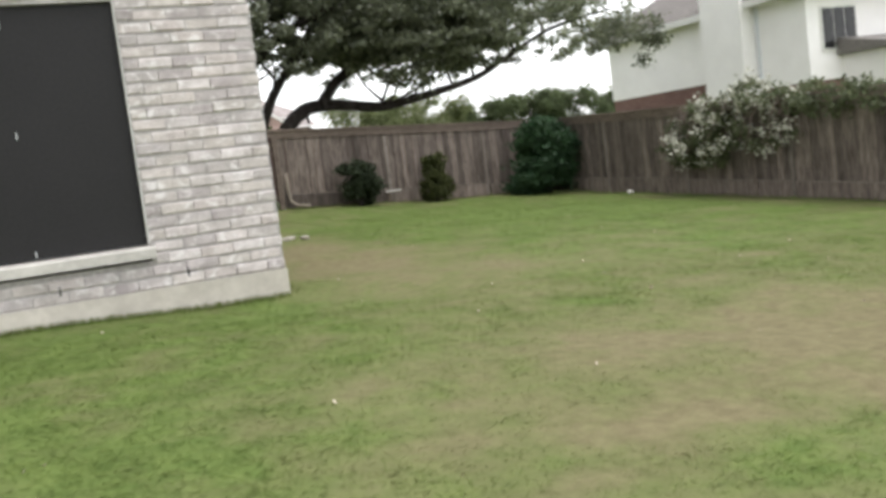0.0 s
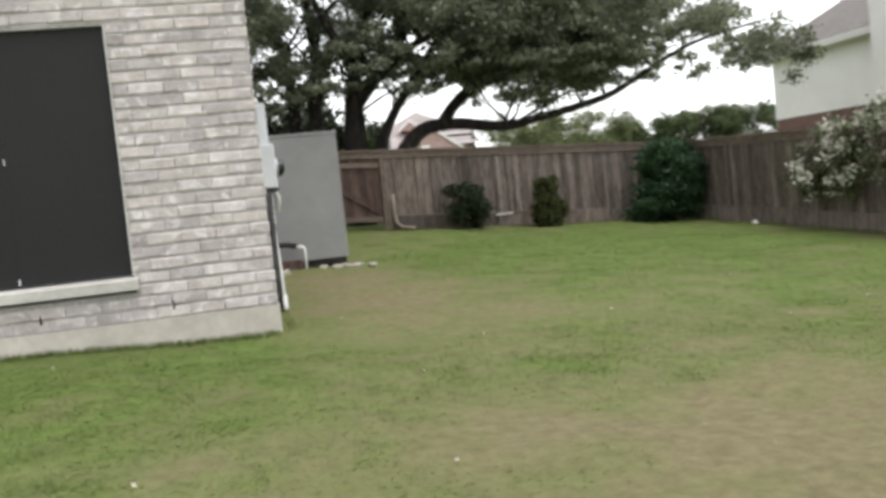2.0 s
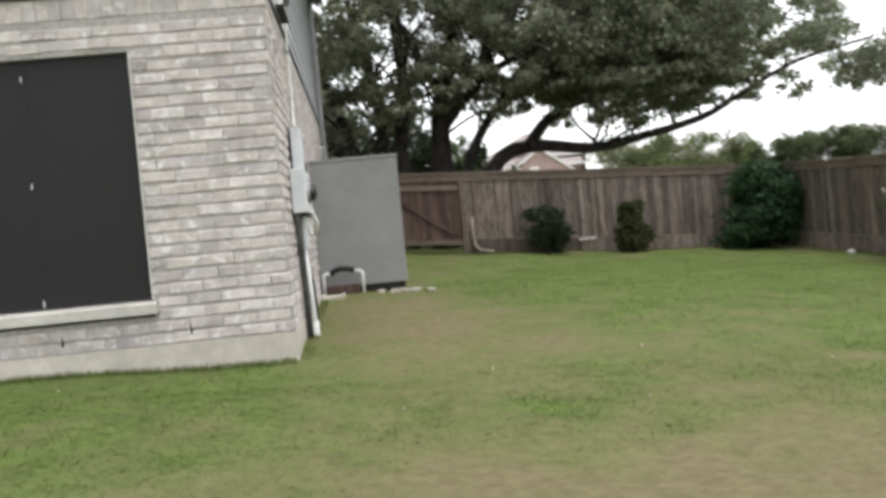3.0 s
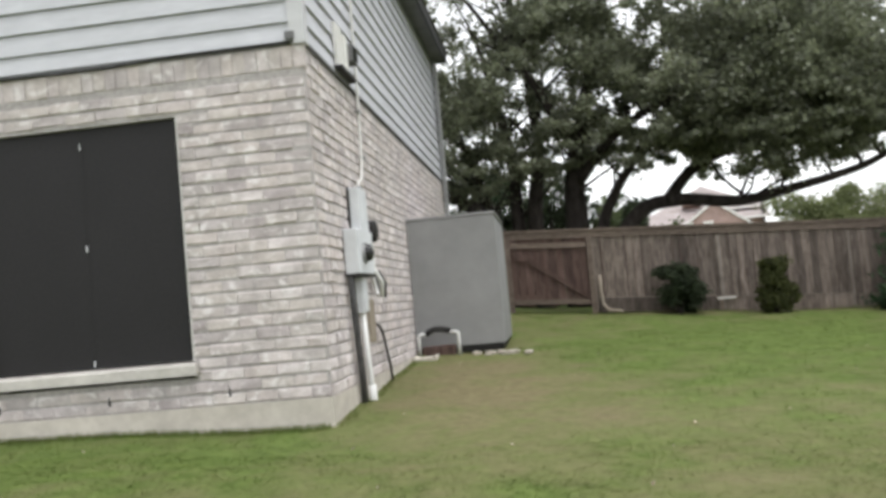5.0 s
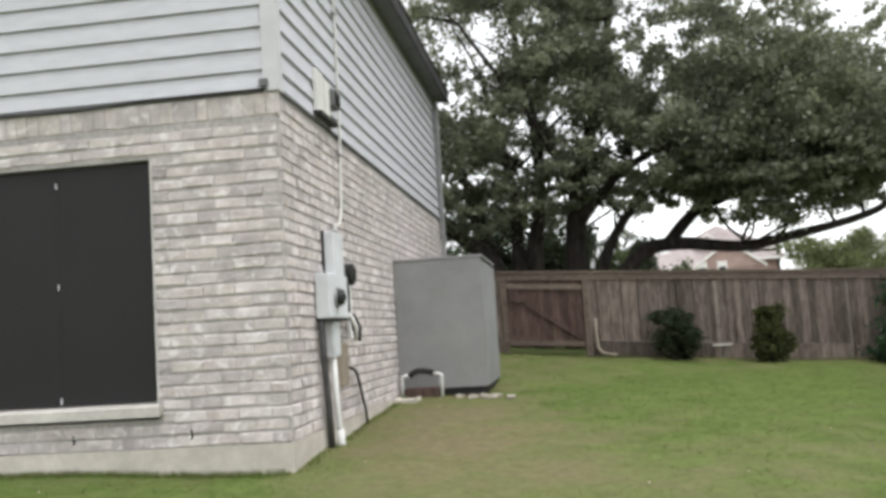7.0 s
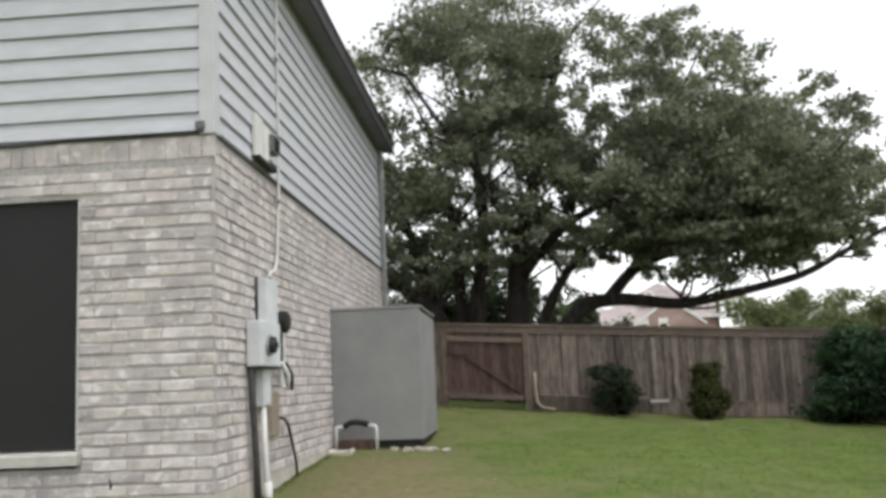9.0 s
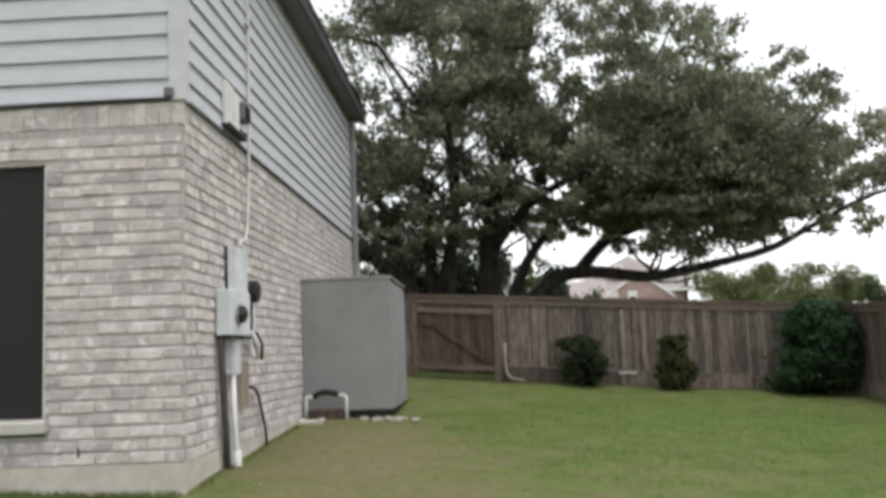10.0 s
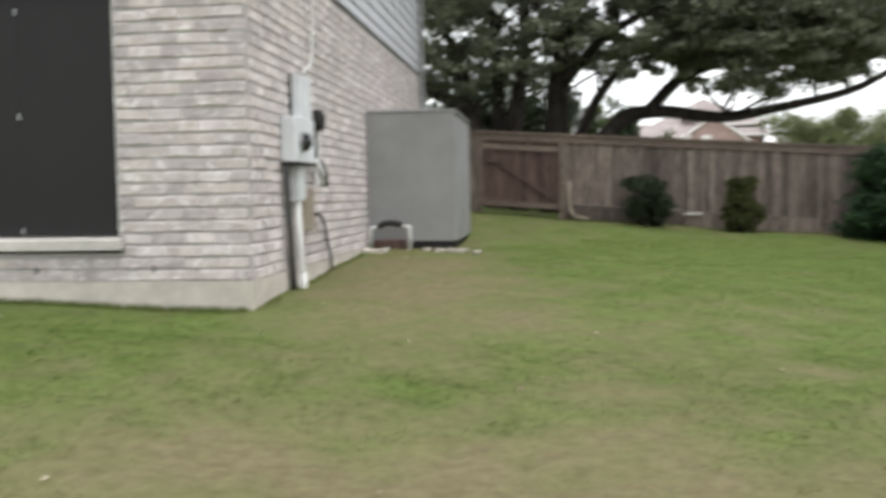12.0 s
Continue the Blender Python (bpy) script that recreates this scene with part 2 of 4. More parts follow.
def tube(bm, pts, radii, seg=8, cap=True):
    """A round bar along points, with one radius or one for each point."""
    pts = [Vector(p) for p in pts]
    if not hasattr(radii, "__len__"):
        radii = [radii] * len(pts)
    rings, up = [], None
    for i, p in enumerate(pts):
        d = (pts[min(i + 1, len(pts) - 1)] - pts[max(i - 1, 0)]).normalized()
        if up is None:
            up = Vector((0, 0, 1)) if abs(d.z) < 0.9 else Vector((1, 0, 0))
        a = d.cross(up).normalized()
        up = a.cross(d).normalized()
        rings.append([bm.verts.new(p + (a * math.cos(2 * math.pi * k / seg) + up * math.sin(2 * math.pi * k / seg)) * radii[i]) for k in range(seg)])
    for r0, r1 in zip(rings, rings[1:]):
        for k in range(seg):
            bm.faces.new((r0[k], r0[(k + 1) % seg], r1[(k + 1) % seg], r1[k]))
    if cap:
        bm.faces.new(list(reversed(rings[0])))
        bm.faces.new(rings[-1])
    return bm


def prism(bm, outline, axis, a, b):
    """An outline in the plane across an axis, drawn out from a to b."""
    def at(u, v, w):
        return {"x": (w, u, v), "y": (u, w, v), "z": (u, v, w)}[axis]
    lo = [bm.verts.new(at(u, v, a)) for u, v in outline]
    hi = [bm.verts.new(at(u, v, b)) for u, v in outline]
    bm.faces.new(lo)
    bm.faces.new(list(reversed(hi)))
    for i in range(len(lo)):
        j = (i + 1) % len(lo)
        bm.faces.new((lo[j], lo[i], hi[i], hi[j]))
    bmesh.ops.recalc_face_normals(bm, faces=bm.faces)
    return bm


def arrays_mesh(name, verts, quads, material, parent=None, attribute=None):
    """A mesh of many quads out of arrays, in metres from the parent's place."""
    me = bpy.data.meshes.new(name)
    nv, nq = len(verts), len(quads)
    me.vertices.add(nv)
    me.vertices.foreach_set("co", np.asarray(verts, np.float32).ravel())
    me.loops.add(nq * 4)
    me.loops.foreach_set("vertex_index", np.asarray(quads, np.int32).ravel())
    me.polygons.add(nq)
    me.polygons.foreach_set("loop_start", np.arange(0, nq * 4, 4, dtype=np.int32))
    me.update(calc_edges=True)
    if attribute is not None:
        a = me.attributes.new("dry", 'FLOAT', 'POINT')
        a.data.foreach_set("value", np.asarray(attribute, np.float32))
    me.materials.append(material)
    ob = new(name, me)
    ob.parent = parent
    return ob


def leaf_cards(rng, centres, size, aspect=0.5):
    """A folded leaf, as one quad turned at random, at each centre."""
    n = len(centres)
    a = rng.normal(size=(n, 3))
    a /= np.linalg.norm(a, axis=1)[:, None]
    b = np.cross(a, rng.normal(size=(n, 3)))
    b /= np.linalg.norm(b, axis=1)[:, None]
    s = size * rng.uniform(0.6, 1.3, n)[:, None]
    v = np.stack([centres - a * s * 0.5, centres + b * s * aspect * 0.5, centres + a * s * 0.5, centres - b * s * aspect * 0.5], 1)
    return v.reshape(-1, 3), np.arange(n * 4).reshape(-1, 4)


# ---- ground ----
def grade(x, y):
    """The lawn falls towards the right and rises towards the back fence; it levels out far away."""
    gx = 14 * np.tanh(np.asarray(x, float) / 14)
    gy = 14 * np.tanh(np.asarray(y, float) / 14)
    mound = 0.24 / (1 + np.exp(-(np.asarray(y, float) - 7.6) / 0.6)) / (1 + np.exp((np.asarray(x, float) - 3.6) / 1.5))
    px_ = np.asarray(x, float)
    dip = (0.04 / (1 + np.exp(np.clip((px_ - 0.8) / 0.5, -60, 60))) + 0.06 / (1 + np.exp(np.clip((px_ + 2.1) / 0.3, -60, 60)))) * np.exp(-(np.asarray(y, float) / 2.5) ** 2)
    return -0.047 * gx + 0.041 * gy + mound - dip


def wobble(x, y):
    return 0.012 * np.sin(x * 2.1 + 1.3 * np.sin(y * 1.7)) + 0.01 * np.sin(y * 2.9 + x * 1.1)


def dryness(x, y):
    """Worn straw-coloured patches in the middle of the lawn and bare earth along the side of the house."""
    d = np.full(np.shape(x), 0.14)
    for cx, cy, sx, sy, k in ((1.2, -4.0, 1.9, 1.3, 0.66), (3.4, -4.2, 1.9, 1.4, 0.58), (0.9, 2.4, 0.9, 2.2, 0.88), (1.7, -0.2, 1.7, 1.8, 0.42), (-0.5, -5.6, 1.2, 0.8, 0.25),
                              (4.8, -2.0, 2.0, 1.0, 0.18), (5.0, 9.3, 4.0, 0.35, 0.5), (7.9, 4.0, 0.35, 6.0, 0.35), (1.2, 7.5, 1.2, 1.5, 0.3)):
        d = d + k * np.exp(-((x - cx) / sx) ** 2 - ((y - cy) / sy) ** 2)
    for cx, cy, sx, sy, k in ((-1.8, -0.9, 2.2, 0.7, 0.3), (5.0, 4.8, 2.6, 2.2, 0.40), (-2.4, -3.4, 1.4, 1.4, 0.15)):
        d = d - k * np.exp(-((x - cx) / sx) ** 2 - ((y - cy) / sy) ** 2)
    return d + 0.21 * mottle(x, y)


mr_ = np.random.default_rng(5)
WAVES = [(2 * np.pi / w_ * np.cos(a_), 2 * np.pi / w_ * np.sin(a_), p_, w_) for w_, a_, p_ in zip(np.geomspace(.3, 2.2, 26), mr_.uniform(0, np.pi, 26), mr_.uniform(0, 6.3, 26))]


def mottle(x, y):
    """Patchiness of the lawn from a hand's breadth to a stride."""
    out = 0
    for kx, ky, p_, w_ in WAVES:
        out = out + np.sin(kx * x + ky * y + p_ + 1.2 * np.sin(0.9 * ky * x - 0.7 * kx * y)) * w_ ** 0.35
    return out / 5.0


near = np.concatenate([-np.geomspace(420, 12, 26), np.arange(-11.9, 12.01, 0.1), np.geomspace(12.4, 420, 26)])
gx, gy = np.meshgrid(near, near)
gz = grade(gx, gy) + np.where(np.hypot(gx, gy) < 16, wobble(gx, gy), 0)
nn = len(near)
k = np.arange(nn * nn).reshape(nn, nn)
quads = np.stack([k[:-1, :-1], k[:-1, 1:], k[1:, 1:], k[1:, :-1]], -1).reshape(-1, 4)
ground = arrays_mesh("ground", np.stack([gx, gy, gz], -1).reshape(-1, 3), quads, M_GROUND, attribute=dryness(gx, gy).ravel())
tagged(ground, "patchy green and straw-coloured lawn with bare earth", "lawn", kind="structure")
ground.data.shade_smooth()


def G(x, y):
    return float(grade(x, y))


# ---- house ----
Z_SLAB, Z_SIDING, Z_EAVE, SIDE_LEN, FRONT_LEN = 0.19, 2.95, 5.10, 9.4, 8.0
WIN_X0, WIN_X1, WIN_Z0, WIN_Z1 = -2.74, -1.065, 0.55, 2.48
COURSE = 0.0965


def wall_piece(name, bm, material, label, category="wall"):
    return tagged(part(name, bm, material), label, category, kind="structure")


slab = bmesh.new()
prism(slab, [(-FRONT_LEN, -0.01), (0.01, -0.01), (0.01, SIDE_LEN), (-FRONT_LEN, SIDE_LEN)], "z", -0.6, Z_SLAB)
wall_piece("foundation", slab, M_CONCRETE, "pale weathered concrete house slab edge", "foundation")

wf = bmesh.new()
box(wf, -FRONT_LEN, 0.0065, Z_SLAB, WIN_X0, 0.22, Z_SIDING)
box(wf, WIN_X0, 0.0065, Z_SLAB, WIN_X1, 0.22, WIN_Z0 - 0.132)
box(wf, WIN_X0, 0.0065, WIN_Z1, WIN_X1, 0.22, Z_SIDING)
box(wf, WIN_X1, 0.0065, Z_SLAB, -0.0065, 0.22, Z_SIDING)
wall_front = wall_piece("wall_front", wf, M_MORTAR, "pale grey and cream tumbled brick house wall")
wall_side = wall_piece("wall_side", boxed(-0.22, 0.22, Z_SLAB, -0.0065, SIDE_LEN, Z_SIDING), M_MORTAR, "pale tumbled brick side wall with lap siding above")
wall_piece("wall_upper_front", boxed(-FRONT_LEN, 0.02, Z_SIDING, -0.03, 0.2, Z_EAVE), M_SIDING, "upper house wall behind grey lap siding")
wall_piece("wall_upper_side", boxed(-0.2, 0.2, Z_SIDING, -0.03, SIDE_LEN, Z_EAVE), M_SIDING, "upper side wall behind grey lap siding")
wall_piece("wall_back", boxed(-FRONT_LEN, SIDE_LEN - 0.2, Z_SLAB, -0.22, SIDE_LEN, Z_EAVE), M_SIDING, "plain rear house wall")
wall_piece("wall_far", boxed(-FRONT_LEN, 0.22, Z_SLAB, -FRONT_LEN + 0.2, SIDE_LEN - 0.2, Z_EAVE), M_SIDING, "plain far house wall")

# eaves and roof
OV, OV_SIDE, OV_REAR = 0.30, 0.25, 0.12
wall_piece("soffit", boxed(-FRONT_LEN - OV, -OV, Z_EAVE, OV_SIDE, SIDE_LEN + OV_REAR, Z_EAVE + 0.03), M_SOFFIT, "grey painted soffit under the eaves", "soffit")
fascia = bmesh.new()
box(fascia, OV_SIDE, -OV, Z_EAVE - 0.03, OV_SIDE + 0.025, SIDE_LEN + OV_REAR, Z_EAVE + 0.16)
box(fascia, -FRONT_LEN - OV, -OV - 0.025, Z_EAVE - 0.03, OV_SIDE + 0.025, -OV, Z_EAVE + 0.16)
wall_piece("fascia", fascia, M_FASCIA, "dark grey painted fascia board", "fascia")
rf = bmesh.new()
e0, e1, f0, f1 = -FRONT_LEN - OV - 0.05, OV_SIDE + 0.05, -OV - 0.05, SIDE_LEN + OV_REAR + 0.05
zr, run = Z_EAVE + 0.16, 4.2
rv = [rf.verts.new(p) for p in ((e0, f0, zr), (e1, f0, zr), (e1, f1, zr), (e0, f1, zr), (e1 - run, (f0 + f1) / 2, zr + 2.3), (e0 + run, (f0 + f1) / 2, zr + 2.3))]
for f in ((0, 1, 4, 5), (1, 2, 4), (2, 3, 5, 4), (3, 0, 5), (3, 2, 1, 0)):
    rf.faces.new([rv[i] for i in f])
wall_piece("roof", rf, M_SHINGLE, "dark grey shingle hip roof", "roof")

# ---- window with two solar screens ----
win = thing("window_1", ((WIN_X0 + WIN_X1) / 2, 0.0, WIN_Z0), "wide window covered by two black solar screens", "window", kind="structure")
fr = bmesh.new()
for a in ((WIN_X0, 0.10, WIN_Z0, WIN_X0 + 0.05, 0.18, WIN_Z1), (WIN_X1 - 0.05, 0.10, WIN_Z0, WIN_X1, 0.18, WIN_Z1), (WIN_X0 + 0.05, 0.10, WIN_Z0, WIN_X1 - 0.05, 0.18, WIN_Z0 + 0.05),
          (WIN_X0 + 0.05, 0.10, WIN_Z1 - 0.05, WIN_X1 - 0.05, 0.18, WIN_Z1)):
    box(fr, *a)
part("window_frame", fr, M_WHITE, win, "white painted window frame")
XM = (WIN_X0 + WIN_X1) / 2
for a, b in ((WIN_X0 + 0.05, XM), (XM, WIN_X1 - 0.05)):
    part("pane", boxed(a + 0.002, 0.14, WIN_Z0 + 0.052, b - 0.002, 0.146, WIN_Z1 - 0.052), M_GLASS, win, "dark window glass")
for a, b in ((WIN_X0 + 0.006, XM - 0.0005), (XM + 0.0005, WIN_X1 - 0.012)):
    scr = part("screen", boxed(a + 0.02, 0.052, WIN_Z0 + 0.026, b - 0.02, 0.056, WIN_Z1 - 0.026), M_SCREEN, win, "black woven solar screen")
    sf = bmesh.new()
    for q in ((a, 0.050, WIN_Z0 + 0.006, a + 0.02, 0.062, WIN_Z1 - 0.006), (b - 0.02, 0.050, WIN_Z0 + 0.006, b, 0.062, WIN_Z1 - 0.006),
              (a + 0.02, 0.050, WIN_Z0 + 0.006, b - 0.02, 0.062, WIN_Z0 + 0.026), (a + 0.02, 0.050, WIN_Z1 - 0.026, b - 0.02, 0.062, WIN_Z1 - 0.006)):
        box(sf, *q)
    part("screen_frame", sf, M_SCREEN, scr)
part("mullion", boxed(XM - 0.03, 0.064, WIN_Z0 + 0.006, XM + 0.03, 0.10, WIN_Z1 - 0.006), M_SCREEN, win, "dark mullion behind the screens")
# white strip added for the light edge that the brick reveal shows
part("trim_strip", boxed(WIN_X1 - 0.010, 0.0, WIN_Z0 + 0.002, WIN_X1 - 0.001, 0.09, WIN_Z1 - 0.002), M_WHITE, win, "thin white strip standing in for the light brick reveal")
for z in (WIN_Z0 + 0.02, (WIN_Z0 + WIN_Z1) / 2 - 0.03, WIN_Z1 - 0.17):
    part("pull_tab", boxed(XM - 0.005, 0.041, z, XM + 0.005, 0.0495, z + 0.05, bevel=0.002), M_METER, win, "small pale pull tab")
sill = bmesh.new()
prism(sill, [(-0.07, WIN_Z0 - 0.105), (-0.07, WIN_Z0 - 0.03), (-0.055, WIN_Z0 - 0.012), (0.14, WIN_Z0), (0.14, WIN_Z0 - 0.095), (-0.02, WIN_Z0 - 0.095)], "x", WIN_X0 - 0.03, WIN_X1 + 0.03)
part("window_sill", sill, M_SILL, win, "off-white painted sill")

# ---- siding ----
LAP = 0.176
boards = int((Z_EAVE - Z_SIDING) / LAP) + 1


def lap_outline(i):
    z0 = Z_SIDING + 0.018 + i * LAP - (0.025 if i else 0)
    z1 = min(z0 + LAP - 0.011, Z_EAVE)
    return z0, z1


for i in range(boards):
    z0, z1 = lap_outline(i)
    z1 -= 0 if i else 0.025
    if z1 - z0 < 0.03:
        continue
    bm = prism(bmesh.new(), [(-0.020, z0), (0.004, z1), (0.02, z1), (0.02, z0)], "x", -FRONT_LEN, -0.075)
    part("siding_board", bm, M_SIDING, bpy.data.objects["wall_upper_front"])
    bm = prism(bmesh.new(), [(0.020, z0), (-0.004, z1), (-0.03, z1), (-0.03, z0)], "y", 0.075, SIDE_LEN - 0.08)
    part("siding_board", bm, M_SIDING, bpy.data.objects["wall_upper_side"])
ct = bmesh.new()
prism(ct, [(-0.095, -0.030), (0.030, -0.030), (0.030, 0.095), (0.0, 0.095), (0.0, 0.0), (-0.095, 0.0)], "z", Z_SIDING - 0.01, Z_EAVE)
part("corner_board", ct, M_TRIM, bpy.data.objects["wall_upper_side"], "grey corner board")
part("corner_board", boxed(-0.03, SIDE_LEN - 0.09, Z_SIDING, 0.024, SIDE_LEN + 0.02, Z_EAVE), M_TRIM, bpy.data.objects["wall_upper_side"], "grey corner board")
fl = bmesh.new()
box(fl, -FRONT_LEN, -0.02, Z_SIDING - 0.012, -0.0955, 0.02, Z_SIDING + 0.012)
box(fl, -0.03, 0.0955, Z_SIDING - 0.012, 0.02, SIDE_LEN - 0.1, Z_SIDING + 0.012)
tagged(part("flashing", fl, M_FLASH), "dark metal flashing strip below the siding", "flashing", kind="structure")

# ---- fences ----
FX, FY, FENCE_H = 8.3, 9.65, 1.50


def fence_run(name, label, a, b, inward, gate=None, first=0.0, bay=2.35):
    """A board fence from a to b: posts, two rails on the yard side, pickets, a cap board that follows the slope."""
    a, b = Vector((*a, 0)), Vector((*b, 0))
    d = (b - a).normalized()
    nrm = Vector((*inward, 0))
    length = (b - a).length
    fence = thing(name, (a.x, a.y, G(a.x, a.y)), label, "fence", kind="structure")

    def slanted(nm, u0, u1, n0, n1, h0, h1, material, lab="", h0b=None, h1b=None):
        bm = bmesh.new()
        vs = []
        for u, (l, h) in ((u0, (h0, h1)), (u1, (h0 if h0b is None else h0b, h1 if h1b is None else h1b))):
            p = a + d * u
            g = G(p.x, p.y)
            for nn_, hh in ((n0, l), (n1, l), (n1, h), (n0, h)):
                q = p + nrm * nn_
                vs.append(bm.verts.new((q.x, q.y, g + hh)))
        for f in ((0, 1, 2, 3), (7, 6, 5, 4), (0, 4, 5, 1), (1, 5, 6, 2), (2, 6, 7, 3), (3, 7, 4, 0)):
            bm.faces.new([vs[i] for i in f])
        bmesh.ops.recalc_face_normals(bm, faces=bm.faces)
        return part(nm, bm, material, fence, lab)

    r = random.Random(len(name))
    u = 0.0
    while u < length - 0.05:
        w = r.uniform(0.128, 0.146)
        if not (gate and gate[0] < u < gate[1]):
            tilt = r.uniform(0.0, 0.007)
            gap = r.uniform(0.001, 0.006) if r.random() < 0.65 else r.uniform(0.010, 0.022)
            # dark slat added behind each gap so that it reads as shade
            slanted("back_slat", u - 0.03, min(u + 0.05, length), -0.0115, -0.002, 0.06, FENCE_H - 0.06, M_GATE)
            slanted("picket", u + gap, min(u + w, length), tilt, 0.018 + tilt, 0.04 + r.uniform(-0.02, 0.05), FENCE_H - 0.05 + r.uniform(-0.02, 0.012), M_FENCE)
        u += w
    posts = [0.0] if first else []
    while first < length:
        posts.append(first)
        first += bay
    for u, e in zip(posts, posts[1:] + [length]):
        slanted("post", max(u - 0.045, 0), min(u + 0.045, length), -0.10, -0.012, -0.1, FENCE_H - 0.035, M_RAIL, "weathered square post")
        for h in (0.24, FENCE_H - 0.30):
            slanted("rail", u + 0.046, e - 0.046, -0.05, -0.012, h, h + 0.085, M_RAIL)
        if gate and gate[0] - 1.5 < u < gate[1] - 0.1:
            continue
        slanted("batten", u - 0.03, u + r.uniform(0.015, 0.04), 0.027, 0.044, 0.02, FENCE_H - 0.16, M_BATTEN, "pale upright batten")
        lo = 0.25 + r.uniform(-0.02, 0.02)
        slanted("kick_board", u + 0.05, e - 0.04, 0.027, 0.043, 0.0, lo, M_FENCE, "ground-level kick board")
        # paler wood carries the highlight along the kick board's top edge
        slanted("kick_cap", u + 0.05, e - 0.04, 0.0275, 0.050, lo + 0.001, lo + 0.016, M_BATTEN, "weathered top edge of the kick board, its highlight put into the pale colour")
    slanted("cap_board", 0, length, -0.09, 0.075, FENCE_H - 0.028, FENCE_H + 0.012, M_RAIL, "flat weathered cap board")
    slanted("top_trim", 0, length, 0.0275, 0.050, FENCE_H - 0.15, FENCE_H - 0.03, M_RAIL, "weathered trim board under the cap")
    return fence, slanted


back_fence, back_bar = fence_run("fence_back", "weathered brown cedar board fence with cap rail", (-3.0, FY), (FX, FY), (0, -1), gate=(4.0, 5.45), first=1.14, bay=2.18)
right_fence, right_bar = fence_run("fence_right", "weathered brown cedar board fence along the side of the lawn", (FX, FY), (FX, -9.0), (-1, 0))

# gate in the back fence
gate = thing("gate", (1.75, FY - 0.02, G(1.75, FY)), "dark weathered board gate with diagonal brace", "gate", kind="structure")


def gate_bar(name, u0, u1, h0, h1, n0, n1, material, h0b=None, h1b=None):
    ob = back_bar(name, u0, u1, n0, n1, h0, h1, material, "", h0b, h1b)
    ob.data.transform(Matrix.Translation(back_fence.location - gate.location))
    ob.parent = gate


rg = random.Random(9)
u = 4.03
while u < 5.40:
    gate_bar("board", u + 0.004, u + 0.134, 0.14 + rg.uniform(-.02, .02), FENCE_H - 0.17 + rg.uniform(-.01, .01), 0.0, 0.018, M_GATE)
    u += 0.139
for h in (0.16, FENCE_H - 0.34):
    gate_bar("rail", 4.08, 5.40, h, h + 0.09, 0.020, 0.056, M_RAIL)
for u in (3.98, 5.42):
    gate_bar("post", u, u + 0.09, -0.1, FENCE_H - 0.16, 0.0, 0.085, M_RAIL)
gate_bar("brace", 4.12, 5.36, FENCE_H - 0.46, FENCE_H - 0.36, 0.022, 0.054, M_GATE, 0.26, 0.36)
gate_bar("latch_bar", 4.14, 4.45, 0.93, 0.98, 0.058, 0.085, M_GATE)

# ---- grey shed box beside the house ----
SX0, SX1, SY0, SY1 = 0.006, 1.115, 4.56, 6.55
sz = 0.235
shed = thing("storage_box", ((SX0 + SX1) / 2, SY0, sz), "tall grey painted storage box beside the brick wall", "storage box")
part("front_panel", boxed(SX0, SY0, sz + 0.03, SX1, SY0 + 0.025, sz + 1.63, bevel=0.004), M_SHED, shed)
part("side_panel", boxed(SX1 - 0.025, SY0 + 0.027, sz + 0.03, SX1, SY1, sz + 1.60, bevel=0.004), M_SHED, shed)
part("side_panel", boxed(SX0, SY0 + 0.027, sz + 0.03, SX0 + 0.025, SY1, sz + 1.60, bevel=0.004), M_SHED, shed)
part("back_panel", boxed(SX0 + 0.027, SY1 - 0.025, sz + 0.03, SX1 - 0.027, SY1, sz + 1.60), M_SHED, shed)
part("lid", boxed(SX0 - 0.01, SY0 - 0.012, sz + 1.632, SX1 + 0.012, SY1 + 0.01, sz + 1.665, bevel=0.006), M_SHED, shed)
# black block added to paint the shaded gap below the panels
part("base_frame", boxed(SX0 + 0.03, SY0 + 0.03, sz - 0.05, SX1 - 0.03, SY1 - 0.03, sz + 0.03), M_BLACK, shed, "black block standing in for the dark gap under the box")


# ---- plants ----
def leafy(rng, lobes, count, size, aspect=0.5, shell=0.55, bunch=28, loose=0.17):
    """Leaves gathered in twig clumps inside lobes (centre, radii); more of them near each lobe's skin."""
    out = []
    vol = np.array([l[3] * l[4] * l[5] * (l[6] ** 1.25 if len(l) > 6 else 1) for l in lobes])
    for l, c in zip(lobes, np.maximum(1, (count * vol ** 0.8 / (vol ** 0.8).sum())).astype(int)):
        tw = max(4, c // bunch)
        d = rng.normal(size=(tw, 3))
        d /= np.linalg.norm(d, axis=1)[:, None]
        rad = shell + (1 - shell) * rng.uniform(0, 1, tw) ** 0.6
        rad *= rng.uniform(0.75, 1.18, tw)
        tips = np.array(l[:3]) + d * rad[:, None] * np.array(l[3:6])
        pick = rng.integers(0, tw, c)
        spread = np.minimum(np.array(l[3:6]) * loose, 0.28)
        out.append(tips[pick] + rng.normal(size=(c, 3)) * spread)
    return np.concatenate(out)


def crown_part(name, parent, pts, size, material, rng, aspect=0.5, label=""):
    v, q = leaf_cards(rng, pts, size, aspect)
    ob = arrays_mesh(name, v - np.array(place(parent)), q, material, parent)
    if label:
        ob["label"] = label
    return ob


rng = np.random.default_rng(7)
TX, TY = 2.3, 12.3
oak = thing("live_oak", (TX, TY, G(TX, TY)), "broad live oak with dark spreading limbs behind the fence", "tree")


